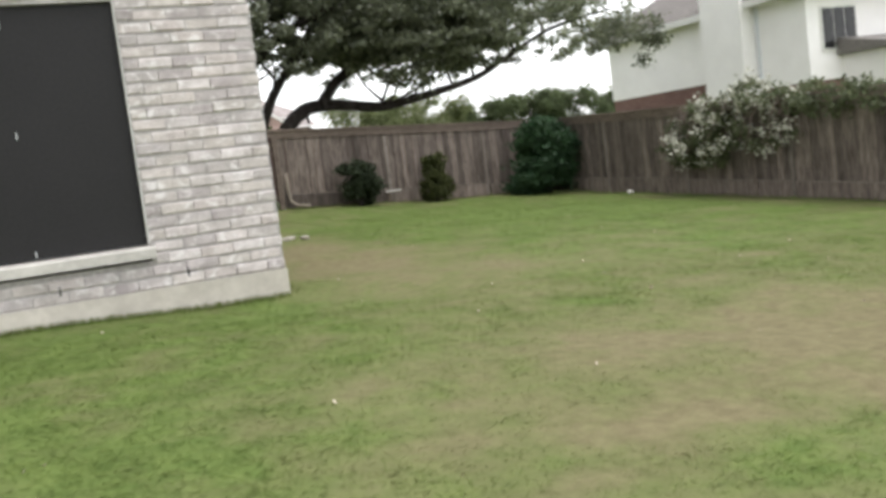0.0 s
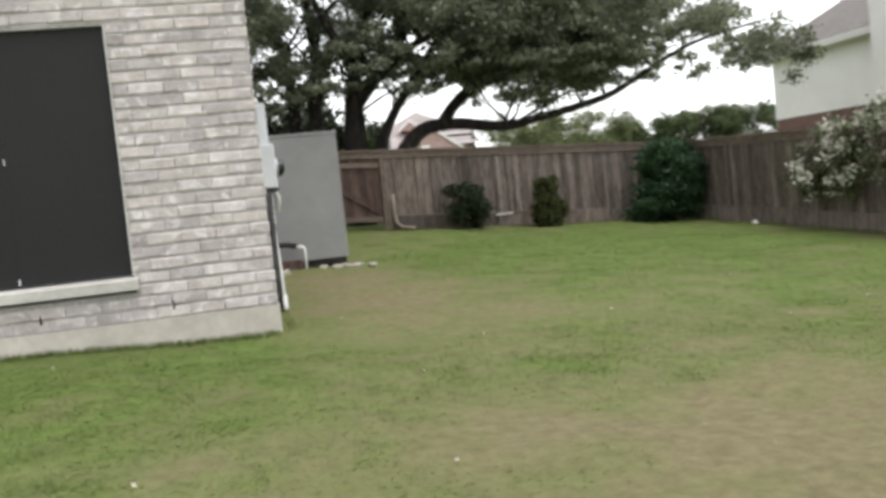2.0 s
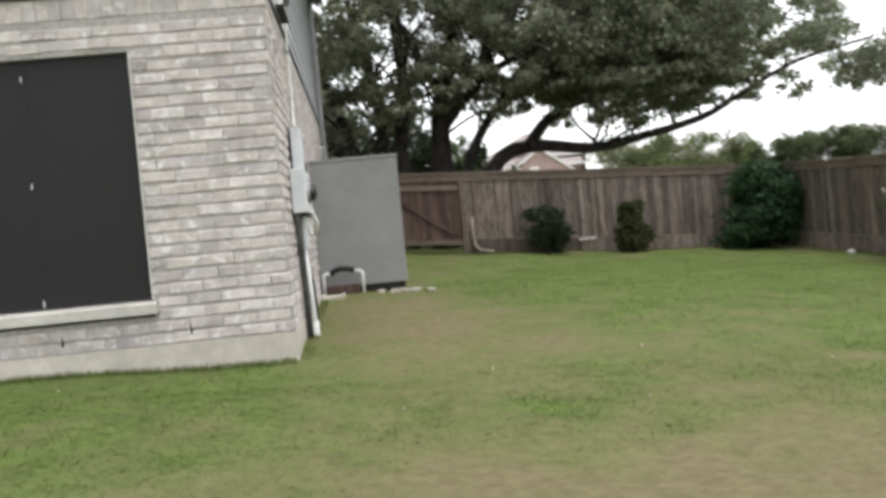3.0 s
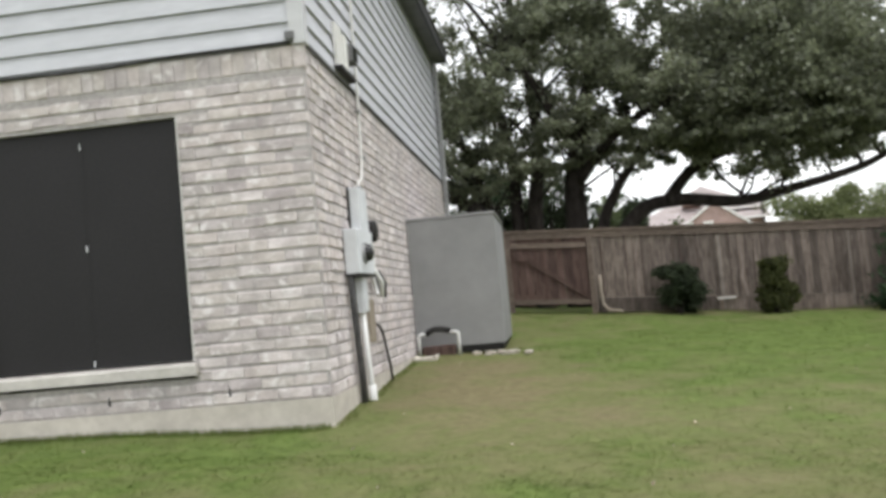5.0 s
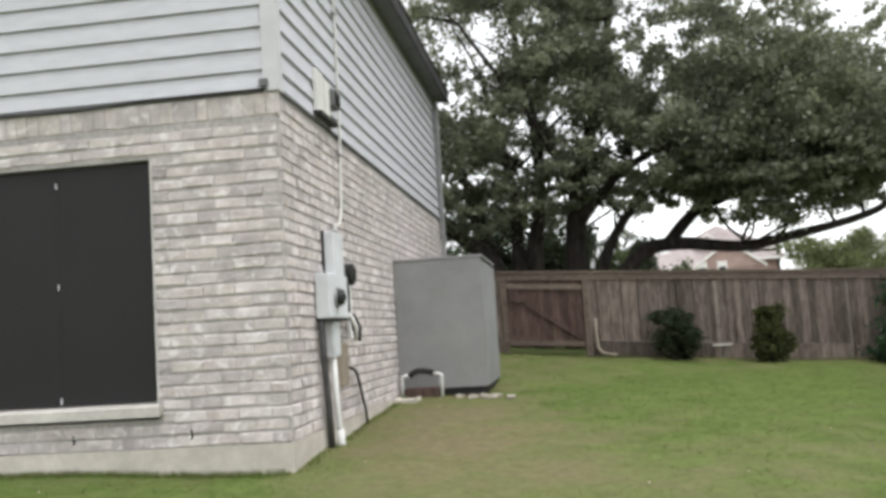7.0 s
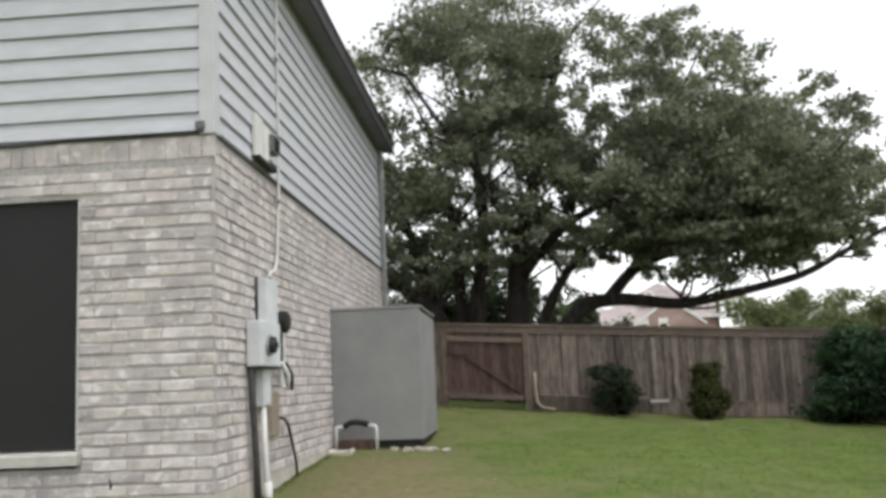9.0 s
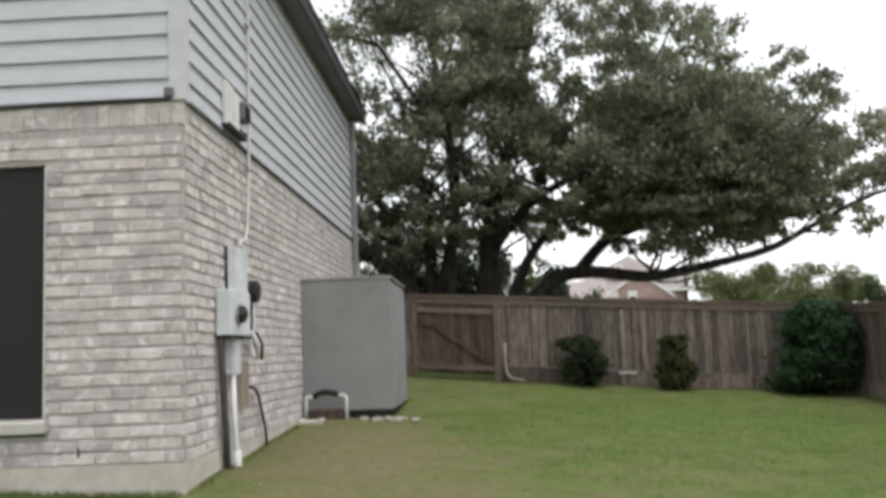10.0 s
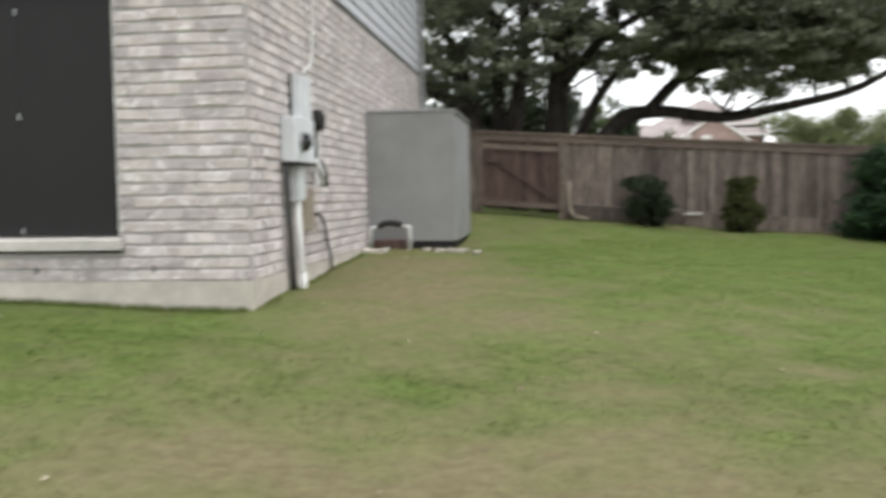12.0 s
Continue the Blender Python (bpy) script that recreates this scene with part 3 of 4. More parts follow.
def limb(name, pts, r0, r1, seg=9):
    pts = [Vector(p) for p in pts]
    fine = []
    for i in range(len(pts) - 1):
        p0, p1, p2, p3 = pts[max(i - 1, 0)], pts[i], pts[i + 1], pts[min(i + 2, len(pts) - 1)]
        for s in range(5):
            t = s / 5
            fine.append(0.5 * ((2 * p1) + (p2 - p0) * t + (2 * p0 - 5 * p1 + 4 * p2 - p3) * t * t + (3 * p1 - p0 - 3 * p2 + p3) * t ** 3))
    fine.append(pts[-1])
    m = len(fine)
    return part(name, tube(bmesh.new(), fine, [r0 + (r1 - r0) * (i / (m - 1)) ** 0.8 for i in range(m)], seg), M_BARK, oak, smooth=True), fine


gz0 = G(TX, TY)
OAK_TRUNKS = (
    ("trunk", ((1.6, 12.4, gz0 - .1), (1.55, 12.4, 2.3), (1.75, 12.4, 4.0), (1.6, 12.6, 6.0), (1.2, 12.8, 8.6)), .23, .05),
    ("trunk", ((2.35, 12.3, gz0 - .1), (2.4, 12.3, 2.2), (2.5, 12.2, 3.6), (3.0, 12.0, 5.4), (3.6, 11.8, 8.0)), .34, .05),
    ("trunk", ((1.15, 12.6, gz0 - .1), (1.2, 12.6, 2.4), (1.1, 12.8, 4.2), (0.6, 13.0, 6.6)), .22, .05),
)
OAK_BOUGHS = (
    ("limb", ((2.6, 12.2, gz0 + .3), (3.0, 12.1, 2.3), (3.7, 12.0, 3.4), (4.8, 11.8, 4.8), (5.6, 11.6, 5.8)), .15, .04),
    ("limb", ((2.7, 12.1, gz0 + .5), (3.6, 12.0, 2.2), (4.4, 12.0, 2.42), (5.6, 12.0, 2.28), (6.6, 12.0, 2.42), (8.0, 12.0, 2.72), (8.9, 11.9, 3.15), (10.2, 11.9, 3.75), (11.8, 11.7, 4.1)), .19, .025),
    ("limb", ((4.2, 12.0, 2.40), (4.9, 12.0, 3.1), (6.2, 11.8, 3.5), (7.4, 11.6, 4.0), (8.6, 11.6, 4.6)), .15, .03),
)
OAK_LIMBS = OAK_TRUNKS + OAK_BOUGHS + (
    ("limb", ((1.3, 12.4, gz0 + .4), (0.6, 12.3, 2.4), (-0.4, 12.2, 3.2), (-1.8, 12.0, 4.6)), .26, .05),
    ("limb", ((1.2, 12.5, gz0 + .6), (0.5, 12.8, 3.0), (0.0, 13.0, 4.6), (-0.6, 13.2, 6.4)), .16, .04),
    ("limb", ((2.5, 12.2, 3.6), (1.9, 11.6, 4.8), (1.2, 11.2, 5.8), (0.4, 10.9, 7.0)), .12, .03),
    ("limb", ((2.5, 12.2, 3.0), (3.4, 11.6, 3.9), (4.6, 11.0, 4.4), (6.0, 10.6, 4.9)), .13, .03),
)
fine_all = []
for nm, pts, r0, r1 in OAK_LIMBS:
    ob, fine = limb(nm, pts, r0, r1)
    fine_all.append(fine)
rb = random.Random(3)
twigs = []
for fine in fine_all:
    for _ in range(15):
        p = fine[rb.randrange(len(fine) // 3, len(fine))]
        way = Vector((rb.uniform(-.8, .8), rb.uniform(-.7, .7), rb.uniform(.0, .8)))
        q1 = p + way * .8 + Vector((0, 0, rb.uniform(-.1, .15)))
        q2 = q1 + way * .8 + Vector((rb.uniform(-.2, .2), rb.uniform(-.2, .2), rb.uniform(-.15, .15)))
        limb("branch", (p, q1, q2), .045, .010, 5)
        twigs += [q2, q1]
# crown: (x, z, half width, half height, density) of each clump; broad full masses with open, twiggy stretches between them
CROWN_TOP = ((1.8, 8.5, 1.6, 0.7, 0.9), (0.7, 8.2, 0.9, 0.5, 0.6), (3.0, 7.9, 0.9, 0.6, 0.9), (2.3, 7.5, 0.8, 0.45, 0.6), (4.6, 8.1, 0.9, 0.6, 0.35), (5.2, 7.5, 0.9, 0.5, 0.45), (6.1, 7.9, 0.8, 0.5, 0.6),
             (6.8, 7.4, 0.7, 0.45, 0.7), (5.7, 6.9, 0.8, 0.4, 0.5), (-0.4, 7.4, 0.8, 0.7, 0.28), (-0.2, 6.4, 0.7, 0.5, 0.28), (-1.6, 6.4, 1.1, 0.9, 0.6), (8.7, 6.75, 0.4, 0.3, 0.4),
             (7.2, 6.6, 0.7, 0.35, 0.6), (4.0, 9.8, 1.4, 0.8, 0.4), (1.6, 9.8, 1.4, 0.8, 0.4), (3.9, 7.0, 0.6, 0.4, 0.35))
CROWN_MIDDLE = ((2.3, 6.5, 1.2, 0.55, 1.2), (1.6, 6.2, 0.7, 0.4, 0.7), (3.2, 5.6, 1.1, 0.7, 1.1), (3.9, 5.0, 0.8, 0.5, 1.0), (0.5, 4.9, 0.85, 0.6, 1.1), (-0.6, 5.1, 0.9, 0.6, 0.8), (5.1, 4.9, 1.1, 0.7, 1.6),
                (6.2, 5.7, 1.3, 0.75, 1.6), (7.4, 5.7, 1.3, 0.8, 1.6), (8.3, 5.1, 1.2, 0.7, 1.15), (6.6, 4.7, 1.5, 0.7, 1.7), (5.1, 5.8, 0.8, 0.45, 0.8), (9.0, 5.7, 0.8, 0.5, 0.6), (9.6, 5.0, 0.8, 0.45, 0.55),
                (10.3, 4.9, 0.7, 0.4, 0.4), (10.0, 4.3, 0.8, 0.4, 0.45), (11.0, 4.5, 0.8, 0.5, 0.6), (-1.2, 4.4, 0.9, 0.6, 0.9), (1.2, 5.5, 0.7, 0.35, 0.5))
CROWN_SKIRT = ((7.8, 4.3, 1.1, 0.5, 1.6), (5.4, 4.15, 1.0, 0.5, 1.6), (4.6, 3.9, 0.7, 0.35, 1.2), (6.4, 3.8, 0.9, 0.35, 1.1), (7.4, 3.7, 0.7, 0.3, 0.8), (8.4, 3.75, 0.8, 0.35, 0.8), (8.9, 4.15, 0.9, 0.45, 0.7),
               (11.9, 3.7, 0.6, 0.7, 0.9), (9.4, 3.4, 0.5, 0.4, 0.4), (2.5, 4.3, 0.8, 0.45, 0.6), (3.4, 4.1, 0.6, 0.35, 0.8), (1.1, 3.9, 0.7, 0.4, 0.5), (-0.2, 3.8, 0.8, 0.45, 0.7), (-0.6, 3.2, 0.6, 0.4, 0.8),
               (2.0, 3.3, 0.7, 0.4, 0.25), (3.9, 3.6, 0.6, 0.4, 0.4), (0.5, 3.2, 0.6, 0.35, 0.35), (5.6, 3.6, 0.8, 0.3, 1.2), (6.8, 3.5, 0.9, 0.3, 1.1), (7.9, 3.5, 0.7, 0.3, 0.8), (4.8, 3.5, 0.5, 0.3, 0.8), (3.0, 3.7, 0.6, 0.35, 0.7), (1.7, 3.7, 0.6, 0.35, 0.7), (5.4, 3.2, 0.8, 0.35, 0.5), (6.6, 3.15, 0.9, 0.35, 0.5), (7.7, 3.2, 0.8, 0.35, 0.5), (8.7, 3.45, 0.7, 0.35, 0.55), (4.4, 6.3, 0.7, 0.4, 0.45))
LOBES = []
for cx, cz, rx, rz, dens in CROWN_TOP + CROWN_MIDDLE + CROWN_SKIRT:
    for dy in (-1.6, 0.3, 2.2):
        LOBES.append((cx * (1 + dy * 0.03) + rb.uniform(-.3, .3), 12.2 + dy + rb.uniform(-.5, .5), cz + rb.uniform(-.2, .2) + (cz - 1) * (0.05 * dy if dy < 0 else 0.02 * dy), rx * rb.uniform(.8, 1.05), 1.0, rz * rb.uniform(.8, 1.05), dens))
crown_part("crown", oak, leafy(rng, LOBES, 225000, 0.12, shell=0.35, bunch=80, loose=0.15), 0.105, M_OAK, rng, 0.6, "small dark green leaves in uneven clumps")
# sprays of leaves on the bare lower twigs
sp = np.concatenate([np.array(q) + rng.normal(size=(95, 3)) * np.array((.19, .19, .11)) for q in twigs if rb.random() < (.75 if q.z > 3.6 else .5)])
crown_part("twig_leaves", oak, sp, 0.11, M_OAK, rng, 0.5)


def shrub(name, at, rx, rz, count, size, material, label, seed):
    r = np.random.default_rng(seed)
    z = G(*at)
    t = thing(name, (at[0], at[1], z), label, "shrub")
    lob = []
    for _ in range(16):
        h_ = r.uniform(.25, 1.75)
        w_ = rx * (1.02 - .38 * h_ + r.uniform(-.08, .08))
        a_ = r.uniform(0, 6.28)
        lob.append((at[0] + math.cos(a_) * w_ * .55, at[1] + math.sin(a_) * w_ * .5, z + rz * h_, rx * r.uniform(.3, .48), rx * .42, rz * r.uniform(.22, .38)))
    lob.append((at[0], at[1], z + rz * .7, rx * .6, rx * .6, rz * .6))
    crown_part("crown", t, leafy(r, lob, count, size, shell=0.3), size, material, r, 0.5)
    bm = bmesh.new()
    for k_ in range(5):
        tube(bm, [(at[0] + r.uniform(-.05, .05), at[1], z - 0.03), (at[0] + r.uniform(-.4, .4) * rx, at[1] + r.uniform(-.3, .3) * rx, z + rz * 1.1)], [.02, .008], 5)
    part("stem", bm, M_BARK, t)
    return t


shrub("round_shrub", (7.8, 8.72), 1.05, 0.78, 30000, 0.085, M_SHRUB, "dense dark green shrub in the fence corner", 11)
shrub("low_bush", (3.86, 9.1), 0.60, 0.44, 10000, 0.06, M_BUSH_A, "small dark green bush in front of the fence", 12)
shrub("low_bush", (5.44, 9.1), 0.48, 0.46, 8000, 0.06, M_BUSH_B, "small olive green bush in front of the fence", 13)

# flowering vine draped over the side fence
rv_ = np.random.default_rng(21)
vine = thing("flowering_vine", (FX - 0.15, 3.4, G(FX - 0.15, 3.4)), "white-flowering vine draped over the fence top", "vine")
VL = [(FX - 0.12 + rv_.uniform(-.18, .2), y_, G(FX, y_) + h_ + rv_.uniform(-.1, .1), .32, .42, .26) for y_, h_ in ((4.9, 1.0), (4.6, 1.2), (4.2, 1.3), (3.8, 1.4), (3.4, 1.5), (3.0, 1.5), (2.6, 1.45), (2.2, 1.4), (1.8, 1.42), (1.4, 1.4), (1.0, 1.36), (4.75, .85), (4.3, .9), (3.8, .95), (3.2, 1.0), (2.7, 1.05), (4.95, .7), (4.1, .72))]
crown_part("leaves", vine, leafy(rv_, VL, 9000, .07, shell=.4), .075, M_VINE, rv_, .5, "grey-green vine leaves")
VF = [(l[0] - .06,) + l[1:] for l in VL if l[1] > 2.5]
crown_part("blossom", vine, leafy(rv_, VF, 3000, .06, shell=.7, bunch=26), .06, M_FLOWER, rv_, .8, "white blossom clusters")
vs = bmesh.new()
for k_ in range(16):
    y_ = rv_.uniform(2.2, 5.0)
    z_ = G(FX, y_)
    tube(vs, [(FX - .08, y_, z_ + 1.5), (FX - .3, y_ + rv_.uniform(-.1, .1), z_ + 1.25), (FX - .3 - rv_.uniform(0, .15), y_ + rv_.uniform(-.1, .35), z_ + rv_.uniform(.45, .95))], [.012, .010, .006], 5)
tube(vs, [(FX - .08, 3.3, G(FX, 3.3) - .05), (FX - .07, 3.35, G(FX, 3.3) + .8), (FX - .07, 3.3, G(FX, 3.3) + 1.5)], [.012, .010, .008], 6)
part("stem", vs, M_RAIL, vine, "thin drooping stems")

# ---- electric meter group on the side wall ----
meter = thing("electric_meter", (0.0, 1.1, 1.14), "grey electric meter enclosure with conduits on brick wall", "electric meter")
part("enclosure", boxed(0.012, 0.80, 1.14, 0.14, 1.46, 1.53, bevel=0.008), M_METER, meter, "pale grey metal enclosure")
part("upper_enclosure", boxed(0.012, 1.12, 1.535, 0.115, 1.48, 1.92, bevel=0.006), M_METER, meter)
# black strip paints the shadow edge left of the upper enclosure
part("cover_seam", boxed(0.012, 1.10, 1.54, 0.03, 1.118, 1.93), M_BLACK, meter, "dark strip standing in for the shadow along the enclosure edge")
gl = bmesh.new()
tube(gl, [(0.138, 1.02, 1.32), (0.165, 1.02, 1.32)], [.092, .092], 20)
part("meter_ring", gl, M_STEEL, meter, "steel meter ring")
gl = bmesh.new()
tube(gl, [(0.166, 1.02, 1.32), (0.205, 1.02, 1.32), (0.225, 1.02, 1.32)], [.078, .070, .03], 20)
part("meter_glass", gl, M_GLASS, meter, "dark round meter dome")
part("bottom_lip", boxed(0.012, 0.79, 1.118, 0.148, 1.47, 1.139), M_BLACK, meter, "dark lower lip")
part("hub", tube(bmesh.new(), [(.065, 1.40, 1.92), (.065, 1.40, 1.96)], .034, 12), M_STEEL, meter, "steel conduit hub")
lower = thing("junction_box", (0.0, 1.05, 0.84), "small grey junction box under the meter", "junction box")
part("body", boxed(0.012, 1.06, 0.80, 0.09, 1.28, 1.117, bevel=0.006), M_METER, lower)
part("cover", boxed(0.091, 1.075, 0.82, 0.098, 1.265, 1.10, bevel=0.003), M_METER, lower, "flat cover plate")
pipes = thing("conduit", (0.05, 1.0, 0.0), "pair of upright electrical conduits on the wall", "conduit")
part("dark_pipe", tube(bmesh.new(), [(.05, .82, 1.12), (.05, .84, .8), (.05, .93, .35), (.05, .98, -.1)], .030, 10), M_DARKPIPE, pipes, "dark grey steel conduit", True)
part("white_pipe", tube(bmesh.new(), [(.06, 1.12, .82), (.08, 1.09, .4), (.085, 1.13, .12), (.085, 1.15, -.1)], .028, 10), M_PVC, pipes, "white plastic conduit", True)
part("foot_sleeve", tube(bmesh.new(), [(.085, 1.135, .16), (.085, 1.155, -.08)], .040, 12), M_PVC, pipes, "white foot sleeve", True)
ph = thing("utility_box", (0.0, 1.5, 0.5), "tan plastic utility box low on brick wall", "utility box")
part("body", boxed(0.012, 1.32, 0.52, 0.07, 1.62, 0.92, bevel=0.008), M_TAN, ph)
part("cover", boxed(0.071, 1.335, 0.535, 0.08, 1.605, 0.905, bevel=0.003), M_TAN, ph)
part("cable", tube(bmesh.new(), [(.03, 1.60, .70), (.04, 1.95, .66), (.045, 2.08, .60), (.05, 2.22, .4), (.05, 2.36, .22), (.05, 2.4, .05)], .014, 7), M_BLACK, ph, "dark drooping cable", True)
cut = thing("cutoff_switch", (0.0, 1.92, 1.2), "small black round switch with cable loops", "switch")
part("dial", tube(bmesh.new(), [(.012, 1.94, 1.58), (.09, 1.94, 1.58), (.11, 1.94, 1.58)], [.105, .105, .07], 16), M_BLACK, cut, "black round cap")
part("strip", boxed(.012, 1.80, 1.17, .06, 1.88, 1.50, bevel=.004), M_BLACK, cut, "dark upright strip")
part("riser", boxed(.012, 1.90, 1.10, .055, 1.98, 1.47, bevel=.004), M_PVC, cut, "white upright strip")
for k_, (m_, lab) in enumerate(((M_BLACK, "black cable loop"), (M_PVC, "white cable loop"))):
    yy = 1.74 - .13 * k_
    part("cable_loop", tube(bmesh.new(), [(.03, yy - .05, 1.18), (.13, yy - .05, 1.17), (.17, yy, 1.06), (.15, yy + .05, .94), (.10, yy + .10, .95), (.07, yy + .12, 1.10), (.03, yy + .12, 1.19)], .022, 8), m_, cut, lab, True)
flood = thing("wall_light", (0.02, 1.3, 3.05), "white wall light box mounted on lap siding", "wall light")
part("back_plate", boxed(.014, 1.06, 3.02, .05, 1.30, 3.42, bevel=.005), M_WHITE, flood)
part("housing", boxed(.016, 1.50, 3.16, .10, 1.72, 3.33, bevel=.01), M_SOFFIT, flood, "grey lamp housing")
part("case", boxed(.016, 1.305, 3.03, .06, 1.49, 3.38, bevel=.006), M_WHITE, flood, "white case")
part("lens", boxed(.101, 1.52, 3.18, .11, 1.70, 3.31, bevel=.003), M_GLASS, flood, "dark lamp lens")
part("lower_edge", boxed(.014, 1.04, 2.985, .09, 1.66, 3.018), M_BLACK, flood, "dark lower edge")
wire = thing("wall_cable", (0.03, 1.7, 2.0), "pale cable running up the wall and siding", "cable")
part("cable", tube(bmesh.new(), [(.065, 1.40, 1.95), (.05, 1.48, 2.01), (.035, 1.72, 2.06), (.03, 1.84, 2.22), (.03, 1.90, 2.7), (.034, 1.92, 2.96), (.036, 1.93, 3.6), (.036, 1.95, 4.4), (.036, 1.96, 5.08)], .014, 7), M_WHITE, wire, "", True)
for z_ in (2.3, 2.75, 3.4, 4.2):
    part("clip", boxed(.004, 1.86, z_, .05, 1.98, z_ + .02), M_STEEL, wire)
sag = thing("front_cable", (-1.5, -0.03, Z_SIDING - 0.02), "thin dark cable sagging along the flashing", "cable")
part("wire", tube(bmesh.new(), [(-.06, -.035, Z_SIDING + .004), (-.5, -.03, Z_SIDING + .002), (-1.1, -.03, Z_SIDING + .002), (-1.7, -.03, Z_SIDING - .03), (-2.6, -.03, Z_SIDING - .012), (-4.0, -.03, Z_SIDING)], .008, 6), M_BLACK, sag, "", True)
part("bracket", boxed(-.125, -.055, Z_SIDING + .02, -.05, -.031, Z_SIDING + .085, bevel=.006), M_SOFFIT, sag, "small dark bracket")
down = thing("downspout", (0.06, SIDE_LEN - 0.12, 0.3), "grey downspout at the rear house corner", "downspout")
part("pipe", boxed(.028, SIDE_LEN - .20, .38, .10, SIDE_LEN - .10, Z_EAVE - .01, bevel=.01), M_SHED, down)
for z_ in (1.2, 2.6, 4.2):
    part("strap", boxed(.012, SIDE_LEN - .215, z_, .104, SIDE_LEN - .085, z_ + .03), M_SHED, down)

# ---- small things at the foot of the storage box ----
drain = thing("drain_pipes", (0.28, 4.46, G(.28, 4.46)), "white pipe stubs joined by a black hose", "pipes")
SY = 4.46
zz = G(.28, SY)
for x_, d_, top in ((0.05, 1, .27), (0.545, -1, .30)):
    z_ = G(x_, SY)
    part("stub", tube(bmesh.new(), [(x_, SY, z_ - .05), (x_, SY, z_ + top - .03), (x_ + .008 * d_, SY, z_ + top - .01), (x_ + .03 * d_, SY, z_ + top), (x_ + .10 * d_, SY + .01, z_ + top + .004)], .022, 10), M_PVC, drain, "white elbow pipe", True)
part("hose", tube(bmesh.new(), [(.14, SY + .01, zz + .27), (.18, SY + .02, zz + .31), (.24, SY + .02, zz + .335), (.32, SY + .02, zz + .335), (.40, SY + .02, zz + .32), (.45, SY + .01, zz + .30)], .034, 10), M_BLACK, drain, "black hose", True)
pan = thing("drain_pan", (.27, 4.48, zz), "dark pan between the pipes", "pan")
part("pan", boxed(.09, 4.42, zz - .01, .50, 4.55, zz + .13, bevel=.012), M_GATE, pan)
blk = thing("splash_block", (.17, 4.13, G(.17, 4.13)), "white concrete splash block on bare earth", "splash block")
sb = bmesh.new()
z_ = G(.17, 4.13)
prism(sb, [(.015, z_ - .02), (.31, z_ - .02), (.31, z_ + .045), (.28, z_ + .05), (.26, z_ + .03), (.08, z_ + .03), (.06, z_ + .05), (.015, z_ + .045)], "y", 3.98, 4.28)
part("block", sb, M_CONCRETE, blk)
rs = random.Random(5)
for k_ in range(14):
    x_, y_ = rs.uniform(.74, 1.40), rs.uniform(4.30, 4.50) if k_ % 3 else rs.uniform(4.26, 4.46)
    bm = bmesh.new()
    bmesh.ops.create_icosphere(bm, subdivisions=1, radius=1)
    for v in bm.verts:
        v.co = Vector((v.co.x * rs.uniform(.05, .09), v.co.y * rs.uniform(.04, .07), v.co.z * rs.uniform(.025, .045)))
    bmesh.ops.translate(bm, vec=(x_, y_, G(x_, y_) + .022), verts=bm.verts)
    me = bpy.data.meshes.new("stone")
    bmesh.ops.translate(bm, vec=(-x_, -y_, -G(x_, y_)), verts=bm.verts)
    bm.to_mesh(me)
    bm.free()
    me.materials.append(M_STONE)
    ob = new("stone", me)
    ob.location = (x_, y_, G(x_, y_))
    tagged(ob, "pale rough stone at the foot of the storage box", "stone", "stones by the box")
bm = bmesh.new()
bmesh.ops.create_icosphere(bm, subdivisions=2, radius=.07)
for v in bm.verts:
    v.co = v.co * (1 + .18 * noise.noise(v.co * 14)) * .9
    v.co.z = v.co.z * .7 + .045
pebble = part("stone", bm, M_SILL)
pebble.location = (FX - .35, 6.2, G(FX - .35, 6.2))
tagged(pebble, "single pale stone at the foot of the fence", "stone")
cp = thing("curved_pipe", (2.52, 9.50, G(2.52, 9.5)), "pale pipe bending from the gate post onto the lawn", "pipe")
z_ = G(2.52, 9.5)
part("pipe", tube(bmesh.new(), [(2.60, 9.52, z_ + .66), (2.60, 9.52, z_ + .35), (2.62, 9.50, z_ + .14), (2.70, 9.40, z_ + .04), (2.90, 9.22, z_ + .01)], .026, 9), M_TAN, cp, "", True)
# pale bar added as the kick board's highlight, with a made-up prop
pl = thing("kick_board_highlight", (4.75, FY - 0.1, G(4.75, FY)), "short pale bar standing in for a highlight on the kick board", "plank")
z_ = G(4.75, FY)
part("plank", boxed(4.56, FY - .10, z_ + .22, 4.88, FY - .052, z_ + .262, bevel=.004), M_SILL, pl)
part("prop", boxed(4.60, FY - .09, z_ - .02, 4.66, FY - .05, z_ + .219), M_RAIL, pl)

# ---- neighbour's house ----
nb = thing("neighbour_house", (16.0, 9.6, G(16, 9.6)), "pale two-storey neighbour house with brick base", "house")
NZ = 3.86
part("wall", boxed(16.0, 11.9, 2.12, 26.0, 18.0, NZ), M_NWALL, nb)
part("wall", boxed(16.0, 9.6, 1.72, 26.0, 11.898, NZ), M_NWALL, nb)
part("brick_base", boxed(16.02, 11.9, -1.5, 25.98, 17.98, 2.118), M_NBRICK, nb, "red-brown brick lower wall")
part("brick_base", boxed(16.02, 9.62, -1.5, 25.98, 11.897, 1.718), M_NBRICK, nb, "red-brown brick lower wall")
ch = part("chimney", boxed(15.5, 11.32, -1.5, 15.998, 12.86, 7.5), M_NWALL, nb, "broad pale siding chimney")
part("chimney_cap", boxed(15.42, 11.24, 7.502, 16.08, 12.94, 7.62), M_SOFFIT, ch)


